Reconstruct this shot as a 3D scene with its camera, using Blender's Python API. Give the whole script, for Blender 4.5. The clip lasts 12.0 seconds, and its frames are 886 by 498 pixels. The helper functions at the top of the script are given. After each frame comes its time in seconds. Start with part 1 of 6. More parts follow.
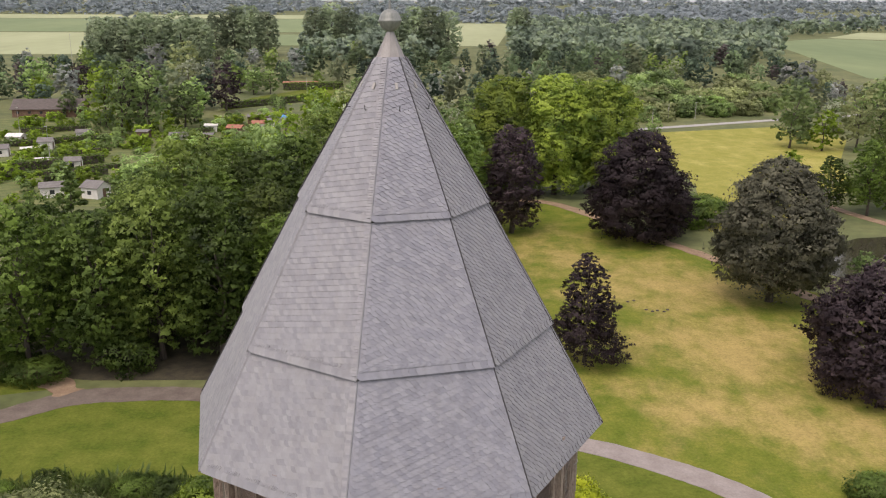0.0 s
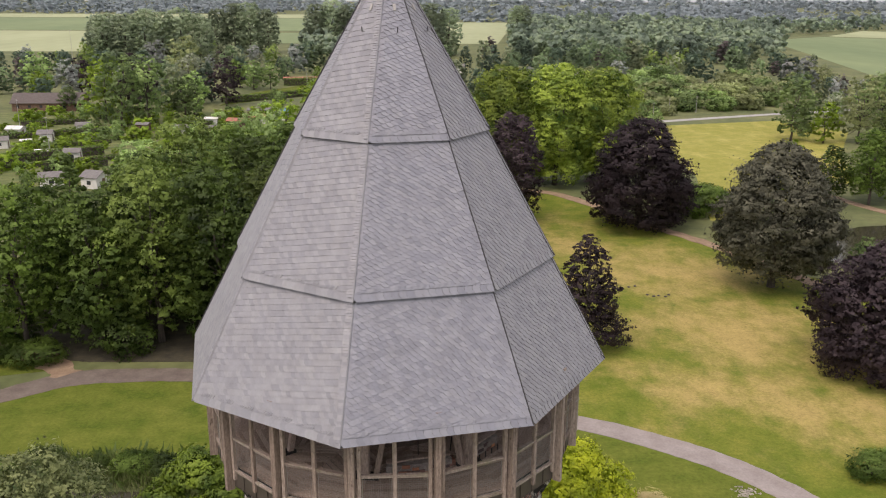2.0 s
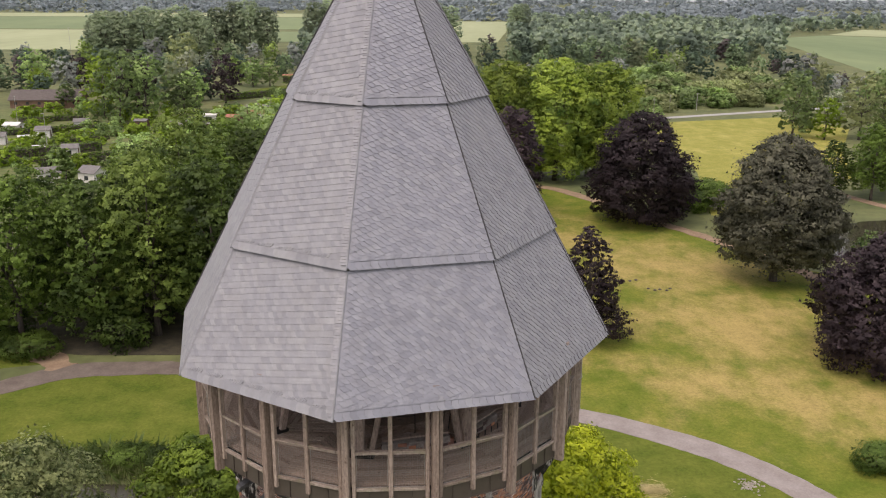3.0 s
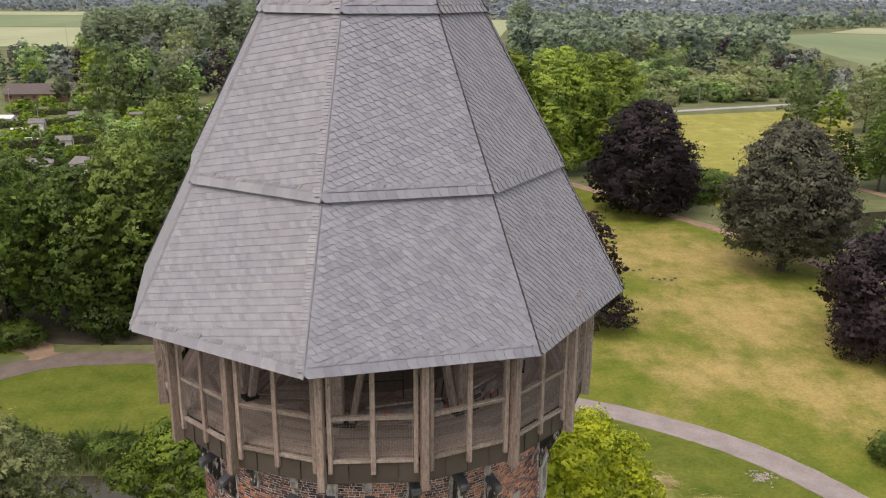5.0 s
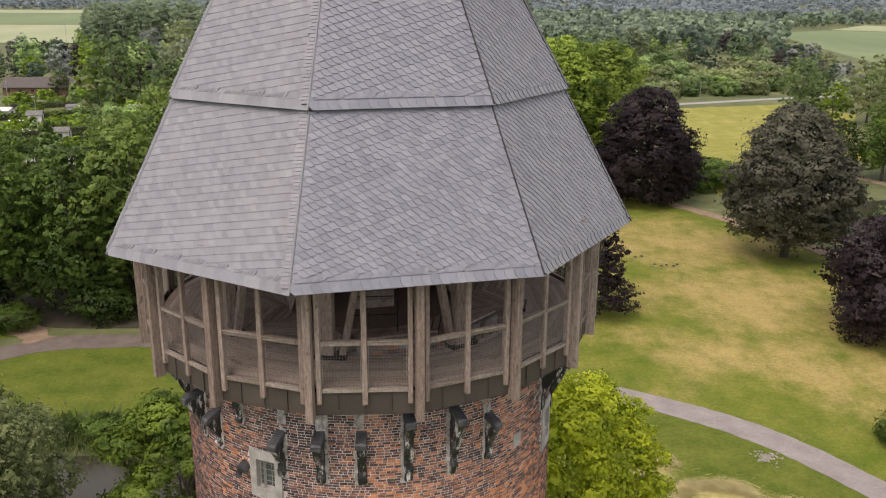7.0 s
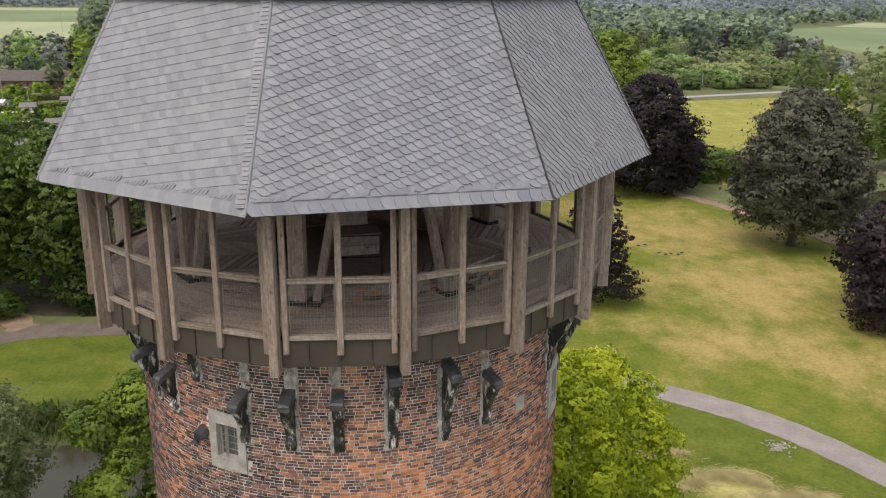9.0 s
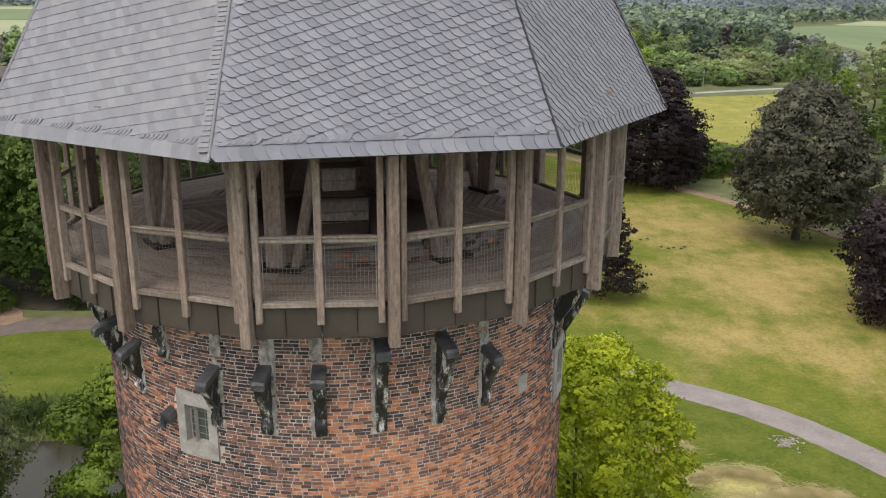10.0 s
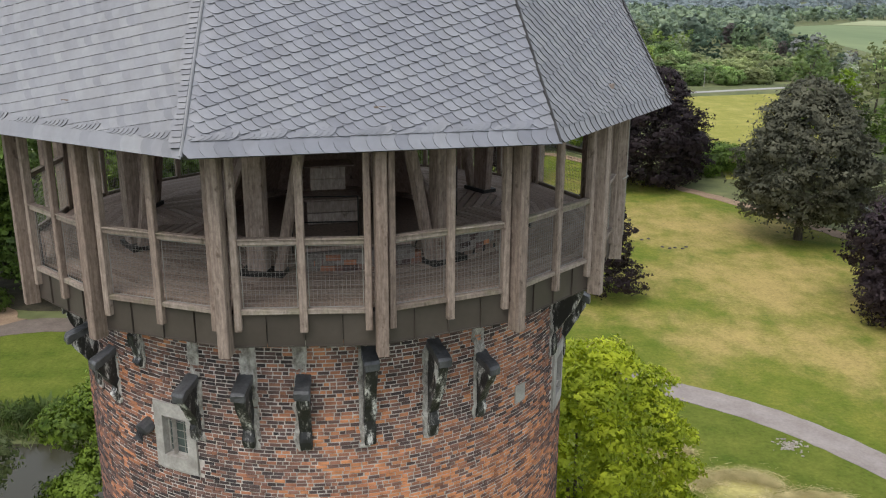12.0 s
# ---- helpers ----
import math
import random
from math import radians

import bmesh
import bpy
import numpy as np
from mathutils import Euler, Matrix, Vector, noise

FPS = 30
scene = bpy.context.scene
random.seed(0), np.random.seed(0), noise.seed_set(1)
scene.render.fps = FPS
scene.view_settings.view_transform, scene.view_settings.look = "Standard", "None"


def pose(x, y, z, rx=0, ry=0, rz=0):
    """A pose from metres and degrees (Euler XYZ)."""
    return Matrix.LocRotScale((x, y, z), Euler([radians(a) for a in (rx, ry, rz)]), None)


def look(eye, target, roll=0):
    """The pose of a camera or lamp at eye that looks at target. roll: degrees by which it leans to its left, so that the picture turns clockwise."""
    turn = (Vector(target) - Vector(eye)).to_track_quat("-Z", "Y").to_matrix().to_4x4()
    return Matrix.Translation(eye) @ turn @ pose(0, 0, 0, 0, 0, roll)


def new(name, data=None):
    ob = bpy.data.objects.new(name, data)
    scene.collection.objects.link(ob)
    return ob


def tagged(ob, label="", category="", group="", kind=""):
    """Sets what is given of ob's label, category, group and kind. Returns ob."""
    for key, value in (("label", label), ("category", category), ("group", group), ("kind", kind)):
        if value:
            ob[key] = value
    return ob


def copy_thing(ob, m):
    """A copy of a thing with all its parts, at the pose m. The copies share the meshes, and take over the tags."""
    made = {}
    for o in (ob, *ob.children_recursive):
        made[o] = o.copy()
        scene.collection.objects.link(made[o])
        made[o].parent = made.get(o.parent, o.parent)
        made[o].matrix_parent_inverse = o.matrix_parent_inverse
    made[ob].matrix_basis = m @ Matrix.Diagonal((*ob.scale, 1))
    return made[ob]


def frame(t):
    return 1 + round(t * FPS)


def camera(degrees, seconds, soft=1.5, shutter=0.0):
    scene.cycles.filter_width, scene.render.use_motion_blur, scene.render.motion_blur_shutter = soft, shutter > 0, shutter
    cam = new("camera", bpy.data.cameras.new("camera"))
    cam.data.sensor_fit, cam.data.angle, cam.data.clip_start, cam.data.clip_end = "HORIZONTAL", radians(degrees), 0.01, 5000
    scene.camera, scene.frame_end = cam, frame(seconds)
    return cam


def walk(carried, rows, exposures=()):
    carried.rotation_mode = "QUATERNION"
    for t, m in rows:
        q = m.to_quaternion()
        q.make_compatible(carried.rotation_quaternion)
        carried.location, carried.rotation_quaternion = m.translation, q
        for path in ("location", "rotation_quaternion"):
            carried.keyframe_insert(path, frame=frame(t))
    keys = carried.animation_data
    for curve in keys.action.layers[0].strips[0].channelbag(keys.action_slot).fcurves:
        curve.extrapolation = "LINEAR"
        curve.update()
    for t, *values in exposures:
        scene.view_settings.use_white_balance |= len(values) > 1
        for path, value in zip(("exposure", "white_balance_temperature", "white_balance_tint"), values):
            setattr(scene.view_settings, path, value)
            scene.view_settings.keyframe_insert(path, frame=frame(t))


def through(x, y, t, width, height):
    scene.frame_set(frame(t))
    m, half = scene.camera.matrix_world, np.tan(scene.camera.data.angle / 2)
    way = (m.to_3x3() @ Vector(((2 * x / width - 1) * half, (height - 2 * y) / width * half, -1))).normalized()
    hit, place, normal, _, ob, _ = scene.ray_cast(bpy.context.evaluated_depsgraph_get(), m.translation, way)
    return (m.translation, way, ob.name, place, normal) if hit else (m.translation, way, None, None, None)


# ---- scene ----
cam = camera(53.35, 12.0, soft=1.1, shutter=0.3)
ROLL = -0.19
# seconds, x, y, z, pitch, yaw
ROWS = [
    (0.0, 1.495, -25.963, 40.426, -16.436, -0.033),
    (0.5, 1.529, -25.916, 39.867, -16.414, -0.019),
    (1.0, 1.520, -25.955, 39.337, -16.397, -0.022),
    (1.5, 1.529, -26.085, 38.825, -16.380, -0.018),
    (2.0, 1.554, -26.048, 38.264, -16.389, 0.007),
    (2.5, 1.571, -25.883, 37.739, -16.397, 0.009),
    (3.0, 1.612, -25.354, 37.190, -16.395, -0.006),
    (5.0, 1.819, -22.726, 34.865, -16.376, 0.005),
    (5.5, 1.839, -22.697, 34.374, -16.382, 0.018),
    (6.0, 1.862, -22.623, 33.857, -16.388, 0.011),
    (6.5, 1.889, -22.415, 33.366, -16.411, 0.027),
    (7.0, 1.905, -22.071, 32.872, -16.402, 0.017),
    (9.0, 2.084, -19.733, 30.775, -16.456, 0.004),
    (9.5, 2.125, -18.996, 30.211, -16.471, -0.015),
    (10.0, 2.185, -18.251, 29.640, -16.477, -0.009),
    (10.5, 2.220, -17.629, 29.339, -16.479, -0.000),
    (11.0, 2.249, -17.432, 29.375, -16.484, 0.001),
    (11.5, 2.289, -17.387, 29.390, -16.482, 0.002),
    (12.0, 2.317, -17.425, 29.440, -16.498, 0.022),
]
walk(cam, [(t, pose(x, y, z, 90 + pitch, ROLL, yaw)) for t, x, y, z, pitch, yaw in ROWS],
     exposures=[(0.0, 0.17, 6850, 20), (7.0, 0.17, 6800, 18), (9.5, 0.17, 6600, 13), (11.0, 0.17, 6350, 11), (12.0, 0.17, 6250, 10)])

# ---- light: a bright overcast sky, the sun a soft patch behind the camera ----
SUN_EL, SUN_AZ = 60.0, 214.0  # azimuth clockwise from +y
world = bpy.data.worlds.new("overcast_sky")
scene.world = world
world.use_nodes = True
wn, wl = world.node_tree.nodes, world.node_tree.links
sky = wn.new("ShaderNodeTexSky")
sky.sky_type, sky.sun_disc = "NISHITA", False
sky.sun_elevation, sky.sun_rotation = radians(SUN_EL), radians(SUN_AZ)
sky.air_density, sky.dust_density, sky.ozone_density = 1.0, 4.0, 1.0
veil = wn.new("ShaderNodeHueSaturation")
veil.inputs["Saturation"].default_value = 0.38
wl.new(sky.outputs[0], veil.inputs["Color"])
cloud = wn.new("ShaderNodeMix")  # an even layer of cloud over the clear sky
cloud.data_type = "RGBA"
cloud.inputs[0].default_value = 0.55
cloud.inputs[7].default_value = (5.6, 5.9, 6.3, 1)
wl.new(veil.outputs[0], cloud.inputs[6])
wl.new(cloud.outputs[2], wn["Background"].inputs["Color"])
wn["Background"].inputs["Strength"].default_value = 0.168
sun_data = bpy.data.lights.new("sun", "SUN")
sun_data.energy, sun_data.angle, sun_data.color = 1.45, radians(40), (1.0, 0.89, 0.75)
sun = new("sun", sun_data)
sa, se = radians(SUN_AZ), radians(SUN_EL)
sun.matrix_world = look((0, 0, 80), Vector((0, 0, 80)) - Vector((math.sin(sa) * math.cos(se), math.cos(sa) * math.cos(se), math.sin(se))))

# ---- builders ----
class Build:
    """Collects vertices and faces of one mesh."""

    def __init__(self):
        self.v, self.f, self.n = [], [], 0

    def add(self, v, f):
        self.v.extend([tuple(p) for p in v])
        self.f.extend([tuple(i + self.n for i in q) for q in f])
        self.n += len(v)
        return self

    def box(self, m, sx, sy, sz, bevel=0.0):
        """A box with its centre at the pose m; the long edges are chamfered by bevel (along z)."""
        x, y, z = sx / 2, sy / 2, sz / 2
        if bevel:
            b = bevel
            ring = [(x, -y + b), (x, y - b), (x - b, y), (-x + b, y), (-x, y - b), (-x, -y + b), (-x + b, -y), (x - b, -y)]
        else:
            ring = [(x, -y), (x, y), (-x, y), (-x, -y)]
        k = len(ring)
        v = [m @ Vector((a, b2, -z)) for a, b2 in ring] + [m @ Vector((a, b2, z)) for a, b2 in ring]
        f = [(i, (i + 1) % k, k + (i + 1) % k, k + i) for i in range(k)]
        f += [tuple(range(k - 1, -1, -1)), tuple(range(k, 2 * k))]
        return self.add(v, f)

    def beam(self, p, q, w, h, bevel=0.01, out=(0, 0, 1)):
        """A timber from p to q; h is measured along out, w across it."""
        p, q, o = Vector(p), Vector(q), Vector(out)
        z = (q - p).normalized()
        x = o.cross(z)
        if x.length < 1e-4:
            x = Vector((1, 0, 0)).cross(z)
        x.normalize()
        y = z.cross(x)
        m = Matrix((x, y, z)).transposed().to_4x4()
        m.translation = (p + q) / 2
        return self.box(m, w, h, (q - p).length, bevel)

    def tube(self, pts, radii, sides=6):
        pts = [Vector(p) for p in pts]
        v, f = [], []
        for i, p in enumerate(pts):
            d = (pts[min(i + 1, len(pts) - 1)] - pts[max(i - 1, 0)]).normalized()
            a = d.orthogonal().normalized()
            b = d.cross(a)
            for k in range(sides):
                t = 2 * math.pi * k / sides
                v.append(p + (a * math.cos(t) + b * math.sin(t)) * radii[i])
        for i in range(len(pts) - 1):
            for k in range(sides):
                j = (k + 1) % sides
                f.append((i * sides + k, i * sides + j, (i + 1) * sides + j, (i + 1) * sides + k))
        f.append(tuple(range(sides - 1, -1, -1)))
        f.append(tuple((len(pts) - 1) * sides + k for k in range(sides)))
        return self.add(v, f)

    def lathe(self, prof, sides=32, cx=0, cy=0):
        v, f = [], []
        for r, z in prof:
            for k in range(sides):
                t = 2 * math.pi * k / sides
                v.append((cx + r * math.cos(t), cy + r * math.sin(t), z))
        for i in range(len(prof) - 1):
            for k in range(sides):
                j = (k + 1) % sides
                f.append((i * sides + k, i * sides + j, (i + 1) * sides + j, (i + 1) * sides + k))
        f.append(tuple(range(sides - 1, -1, -1)))
        f.append(tuple((len(prof) - 1) * sides + k for k in range(sides)))
        return self.add(v, f)

    def slab(self, poly, low, high):
        """A flat slab over a polygon of (x, y)."""
        k = len(poly)
        v = [(x, y, low) for x, y in poly] + [(x, y, high) for x, y in poly]
        f = [(i, (i + 1) % k, k + (i + 1) % k, k + i) for i in range(k)]
        return self.add(v, f + [tuple(range(k - 1, -1, -1)), tuple(range(k, 2 * k))])

    def mesh(self, name, material, smooth=False):
        me = bpy.data.meshes.new(name)
        me.from_pydata(self.v, [], self.f)
        me.materials.append(material)
        if smooth:
            me.polygons.foreach_set("use_smooth", [True] * len(me.polygons))
        me.update()
        return me


def part(name, b, material, parent, label="", smooth=False):
    """One mesh object under a thing or under a part."""
    me = b.mesh(name, material, smooth) if isinstance(b, Build) else b
    ob = new(name, me)
    ob.parent = parent
    if label:
        ob["label"] = label
    return ob


def thing(name, label, category, m=None, group="", kind=""):
    ob = tagged(new(name), label, category, group, kind)
    ob.empty_display_size = 0.3
    if m is not None:
        ob.matrix_world = m
    return ob


def setting(name, b, material, label, category, smooth=False, kind="structure"):
    me = b.mesh(name, material, smooth) if isinstance(b, Build) else b
    return tagged(new(name, me), label, category, "", kind)


def loose(name, P, material, N=None):
    """A mesh of loose leaves from an array (n, corners, 3); N gives the way each one faces for shading."""
    n, k = P.shape[:2]
    me = bpy.data.meshes.new(name)
    me.vertices.add(n * k)
    me.vertices.foreach_set("co", np.ascontiguousarray(P, np.float32).ravel())
    me.loops.add(n * k)
    me.loops.foreach_set("vertex_index", np.arange(n * k, dtype=np.int32))
    me.polygons.add(n)
    me.polygons.foreach_set("loop_start", np.arange(0, n * k, k, dtype=np.int32))
    me.polygons.foreach_set("loop_total", np.full(n, k, np.int32))
    me.materials.append(material)
    me.update(calc_edges=True)
    if N is not None:
        me.polygons.foreach_set("use_smooth", np.ones(n, bool))
        N = np.repeat(N, k, axis=0) if N.ndim == 2 else N.reshape(-1, 3)
        me.normals_split_custom_set_from_vertices(N.astype(np.float32))
    return me


def quads(name, P, material):
    return loose(name, P, material)


def polar(r, deg, z=0.0):
    return Vector((r * math.cos(radians(deg)), r * math.sin(radians(deg)), z))


# ---- materials ----
def material(name, rough=0.8, metal=0.0):
    m = bpy.data.materials.new(name)
    m.use_nodes = True
    nt = m.node_tree
    bsdf = nt.nodes["Principled BSDF"]
    bsdf.inputs["Roughness"].default_value, bsdf.inputs["Metallic"].default_value = rough, metal
    return m, nt.nodes, nt.links, bsdf


def ramp(nodes, links, fac, stops):
    r = nodes.new("ShaderNodeValToRGB")
    e = r.color_ramp.elements
    while len(e) < len(stops):
        e.new(0.5)
    for el, (pos, col) in zip(e, stops):
        el.position, el.color = pos, (*col, 1)
    links.new(fac, r.inputs[0])
    return r.outputs[0]


def fractal(nodes, links, scale, detail=4.0, coord=None, stretch=None, rough=0.55):
    n = nodes.new("ShaderNodeTexNoise")
    n.inputs["Scale"].default_value, n.inputs["Detail"].default_value, n.inputs["Roughness"].default_value = scale, detail, rough
    if coord is None:
        coord = nodes.new("ShaderNodeNewGeometry").outputs["Position"]
    if stretch:
        mp = nodes.new("ShaderNodeMapping")
        mp.inputs["Scale"].default_value = stretch
        links.new(coord, mp.inputs[0])
        coord = mp.outputs[0]
    links.new(coord, n.inputs["Vector"])
    return n.outputs["Fac"]


def mix(nodes, links, fac, a, b, kind="MIX"):
    x = nodes.new("ShaderNodeMix")
    x.data_type, x.blend_type = "RGBA", kind
    for sock, val in ((x.inputs[0], fac), (x.inputs[6], a), (x.inputs[7], b)):
        if hasattr(val, "is_linked"):
            links.new(val, sock)
        else:
            sock.default_value = val if isinstance(val, float) else (*val, 1)
    return x.outputs[2]


def bump(nodes, links, bsdf, height, strength, distance):
    b = nodes.new("ShaderNodeBump")
    b.inputs["Strength"].default_value, b.inputs["Distance"].default_value = strength, distance
    links.new(height, b.inputs["Height"])
    links.new(b.outputs[0], bsdf.inputs["Normal"])


def plain(name, c1, c2, scale=3.0, rough=0.8, metal=0.0, relief=0.3, depth=0.01, stretch=None, island=0.0, local=False, fine=0.0):
    """Two colours mixed by noise, with a relief; island: how far loose pieces differ in brightness."""
    m, n, l, bsdf = material(name, rough, metal)
    coord = n.new("ShaderNodeTexCoord").outputs["Object"] if local else None
    a = fractal(n, l, scale, 5.0, coord, stretch)
    col = ramp(n, l, a, [(0.3, c1), (0.7, c2)])
    if fine:
        g = fractal(n, l, scale * 9, 4.0, coord, stretch)
        col = mix(n, l, fine, col, ramp(n, l, g, [(0.3, (0.25, 0.25, 0.25)), (0.7, (1.0, 1.0, 1.0))]), "MULTIPLY")
    if island:
        geo = n.new("ShaderNodeNewGeometry")
        info = n.new("ShaderNodeObjectInfo")
        s = n.new("ShaderNodeMath")
        s.operation = "ADD"
        l.new(geo.outputs["Random Per Island"], s.inputs[0])
        l.new(info.outputs["Random"], s.inputs[1])
        fr = n.new("ShaderNodeMath")
        fr.operation = "FRACT"
        l.new(s.outputs[0], fr.inputs[0])
        lo = max(0.0, 1 - island)
        col = mix(n, l, 1.0, col, ramp(n, l, fr.outputs[0], [(0.0, (lo, lo, lo)), (1.0, (1 + island * 0.6,) * 3)]), "MULTIPLY")
    l.new(col, bsdf.inputs["Base Color"])
    bump(n, l, bsdf, fractal(n, l, scale * 6, 4.0, coord, stretch), relief, depth)
    return m


def leaf_material(name, dark, light, size=0.35, through=0.38, stops=None, spread=0.11):
    """Foliage: clump-sized and leaf-sized variation, some light passing through."""
    m, n, l, bsdf = material(name, 0.55)
    geo = n.new("ShaderNodeNewGeometry")
    info = n.new("ShaderNodeObjectInfo")
    a = fractal(n, l, size, 3.0)
    add = n.new("ShaderNodeMath")
    add.operation = "MULTIPLY_ADD"
    l.new(geo.outputs["Random Per Island"], add.inputs[0])
    add.inputs[1].default_value = spread
    l.new(a, add.inputs[2])
    col = ramp(n, l, add.outputs[0], stops or [(0.34, dark), (0.80, light)])
    hue = n.new("ShaderNodeHueSaturation")
    vary = n.new("ShaderNodeMapRange")
    vary.inputs[3].default_value, vary.inputs[4].default_value = 0.62, 1.38
    l.new(info.outputs["Random"], vary.inputs[0])
    l.new(vary.outputs[0], hue.inputs["Value"])
    l.new(col, hue.inputs["Color"])
    l.new(hue.outputs[0], bsdf.inputs["Base Color"])
    tr = n.new("ShaderNodeBsdfTranslucent")
    l.new(hue.outputs[0], tr.inputs["Color"])
    mx = n.new("ShaderNodeMixShader")
    mx.inputs[0].default_value = through
    l.new(bsdf.outputs[0], mx.inputs[1])
    l.new(tr.outputs[0], mx.inputs[2])
    l.new(mx.outputs[0], n["Material Output"].inputs["Surface"])
    bsdf.inputs["Specular IOR Level"].default_value = 0.25
    return m

# ---- ground ----
def dryness(n, l, spots, gain):
    """Straw-coloured patches round given places (x, y, radius, amount), broken up by noise."""
    pos = n.new("ShaderNodeNewGeometry").outputs["Position"]
    total = None
    for x, y, r, k in spots:
        d = n.new("ShaderNodeVectorMath")
        d.operation = "DISTANCE"
        l.new(pos, d.inputs[0])
        d.inputs[1].default_value = (x, y, 0)
        mr = n.new("ShaderNodeMapRange")
        mr.interpolation_type = "SMOOTHSTEP"
        mr.inputs[1].default_value, mr.inputs[2].default_value, mr.inputs[3].default_value, mr.inputs[4].default_value = 0, r, k, 0
        l.new(d.outputs["Value"], mr.inputs[0])
        if total is None:
            total = mr.outputs[0]
        else:
            s = n.new("ShaderNodeMath")
            s.operation = "MAXIMUM"
            l.new(total, s.inputs[0]), l.new(mr.outputs[0], s.inputs[1])
            total = s.outputs[0]
    a = fractal(n, l, 0.16, 10.0, None, (1.0, 0.65, 1.0), 0.68)
    s = n.new("ShaderNodeMath")
    s.operation = "MULTIPLY_ADD"
    l.new(a, s.inputs[0])
    s.inputs[1].default_value = gain
    l.new(total, s.inputs[2])
    return s.outputs[0]


def lawn_material(name, green1, green2, straw, spots, gain, low, high):
    m, n, l, bsdf = material(name, 0.9)
    g = ramp(n, l, fractal(n, l, 0.35, 6.0), [(0.3, green1), (0.72, green2)])
    d = dryness(n, l, spots, gain)
    f = n.new("ShaderNodeMapRange")
    f.interpolation_type = "SMOOTHSTEP"
    f.inputs[1].default_value, f.inputs[2].default_value, f.inputs[4].default_value = low, high, 0.82
    l.new(d, f.inputs[0])
    s2 = ramp(n, l, fractal(n, l, 0.7, 5.0), [(0.3, straw), (0.75, tuple(1.25 * c for c in straw))])
    col = mix(n, l, f.outputs[0], g, s2)
    fine = ramp(n, l, fractal(n, l, 3.0, 7.0, None, None, 0.75), [(0.25, (0.6, 0.62, 0.6)), (0.75, (1.28, 1.26, 1.22))])
    l.new(mix(n, l, 1.0, col, fine, "MULTIPLY"), bsdf.inputs["Base Color"])
    bump(n, l, bsdf, fractal(n, l, 14.0, 4.0), 0.5, 0.05)
    bsdf.inputs["Specular IOR Level"].default_value = 0.1
    return m


M_GROUND = plain("rough_grass", (0.085, 0.115, 0.038), (0.20, 0.21, 0.08), 0.05, 0.95, relief=0.4, depth=0.1, fine=0.5)
M_LAWN_DRY = lawn_material("dry_lawn", (0.100, 0.145, 0.018), (0.205, 0.212, 0.040), (0.39, 0.29, 0.118),
                           [(33, 92, 26, 0.36), (36, 70, 22, 0.42), (27, 56, 15, 0.30), (40, 52, 18, 0.36), (18, 62, 12, 0.1), (22, 108, 20, 0.3)], 1.5, 0.74, 1.27)
M_LAWN = lawn_material("green_lawn", (0.080, 0.118, 0.016), (0.160, 0.178, 0.034), (0.44, 0.38, 0.155), [(-24, 50, 9, 0.12), (20.5, 30.5, 4.5, 0.55), (25, 27.3, 4.5, 0.55), (17, 33.5, 3.5, 0.45), (29, 24, 4, 0.5)], 1.0, 0.62, 1.05)
M_MEADOW = lawn_material("hay_meadow", (0.24, 0.25, 0.055), (0.34, 0.32, 0.085), (0.46, 0.39, 0.14), [(85, 200, 60, 0.1)], 1.0, 0.5, 0.9)
M_FIELD = plain("ripe_barley", (0.29, 0.325, 0.175), (0.37, 0.40, 0.225), 0.012, 0.95, relief=0.1, stretch=(1, 0.25, 1), fine=0.15)
M_FIELD_GREEN = plain("green_crop", (0.14, 0.195, 0.085), (0.20, 0.255, 0.115), 0.01, 0.95, relief=0.1, stretch=(1, 0.3, 1), fine=0.2)
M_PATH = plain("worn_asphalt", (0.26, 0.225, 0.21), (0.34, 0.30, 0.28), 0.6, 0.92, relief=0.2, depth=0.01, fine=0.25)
# earth-brown asphalt with the shade of the trees put into its colour
M_PATH_SHADED = plain("shaded_earthy_asphalt", (0.135, 0.105, 0.088), (0.20, 0.165, 0.14), 0.6, 0.92, relief=0.2, depth=0.01, fine=0.3)
M_DIRT = plain("trodden_earth", (0.25, 0.165, 0.11), (0.36, 0.26, 0.17), 0.7, 0.95, relief=0.3, depth=0.02, fine=0.35)
# leaf litter, its colour deepened to hold the canopy's shade
M_LITTER = plain("shaded_leaf_litter", (0.035, 0.03, 0.02), (0.085, 0.075, 0.042), 0.8, 0.95, relief=0.5, depth=0.05, fine=0.4)
M_ROAD = plain("road_surface", (0.33, 0.32, 0.31), (0.42, 0.41, 0.4), 0.3, 0.9, relief=0.1, fine=0.2)
m, n, l, bsdf = material("moat_water", 0.06)
bsdf.inputs["Base Color"].default_value = (0.045, 0.042, 0.028, 1)
bsdf.inputs["IOR"].default_value = 1.33
bump(n, l, bsdf, fractal(n, l, 3.0, 3.0), 0.08, 0.05)
M_WATER = m


def sheet(poly, z, name, mat_, label, category):
    return setting(name, Build().slab(poly, -0.3, z), mat_, label, category)


def smooth_line(pts, steps=8):
    """A Catmull-Rom line through the points."""
    P = [np.array(p, float) for p in pts]
    P = [2 * P[0] - P[1]] + P + [2 * P[-1] - P[-2]]
    out = []
    for a, b, c, d in zip(P, P[1:], P[2:], P[3:]):
        for k in range(steps):
            t = k / steps
            out.append(0.5 * (2 * b + (c - a) * t + (2 * a - 5 * b + 4 * c - d) * t * t + (3 * b - a - 3 * c + d) * t ** 3))
    return out + [P[-2]]


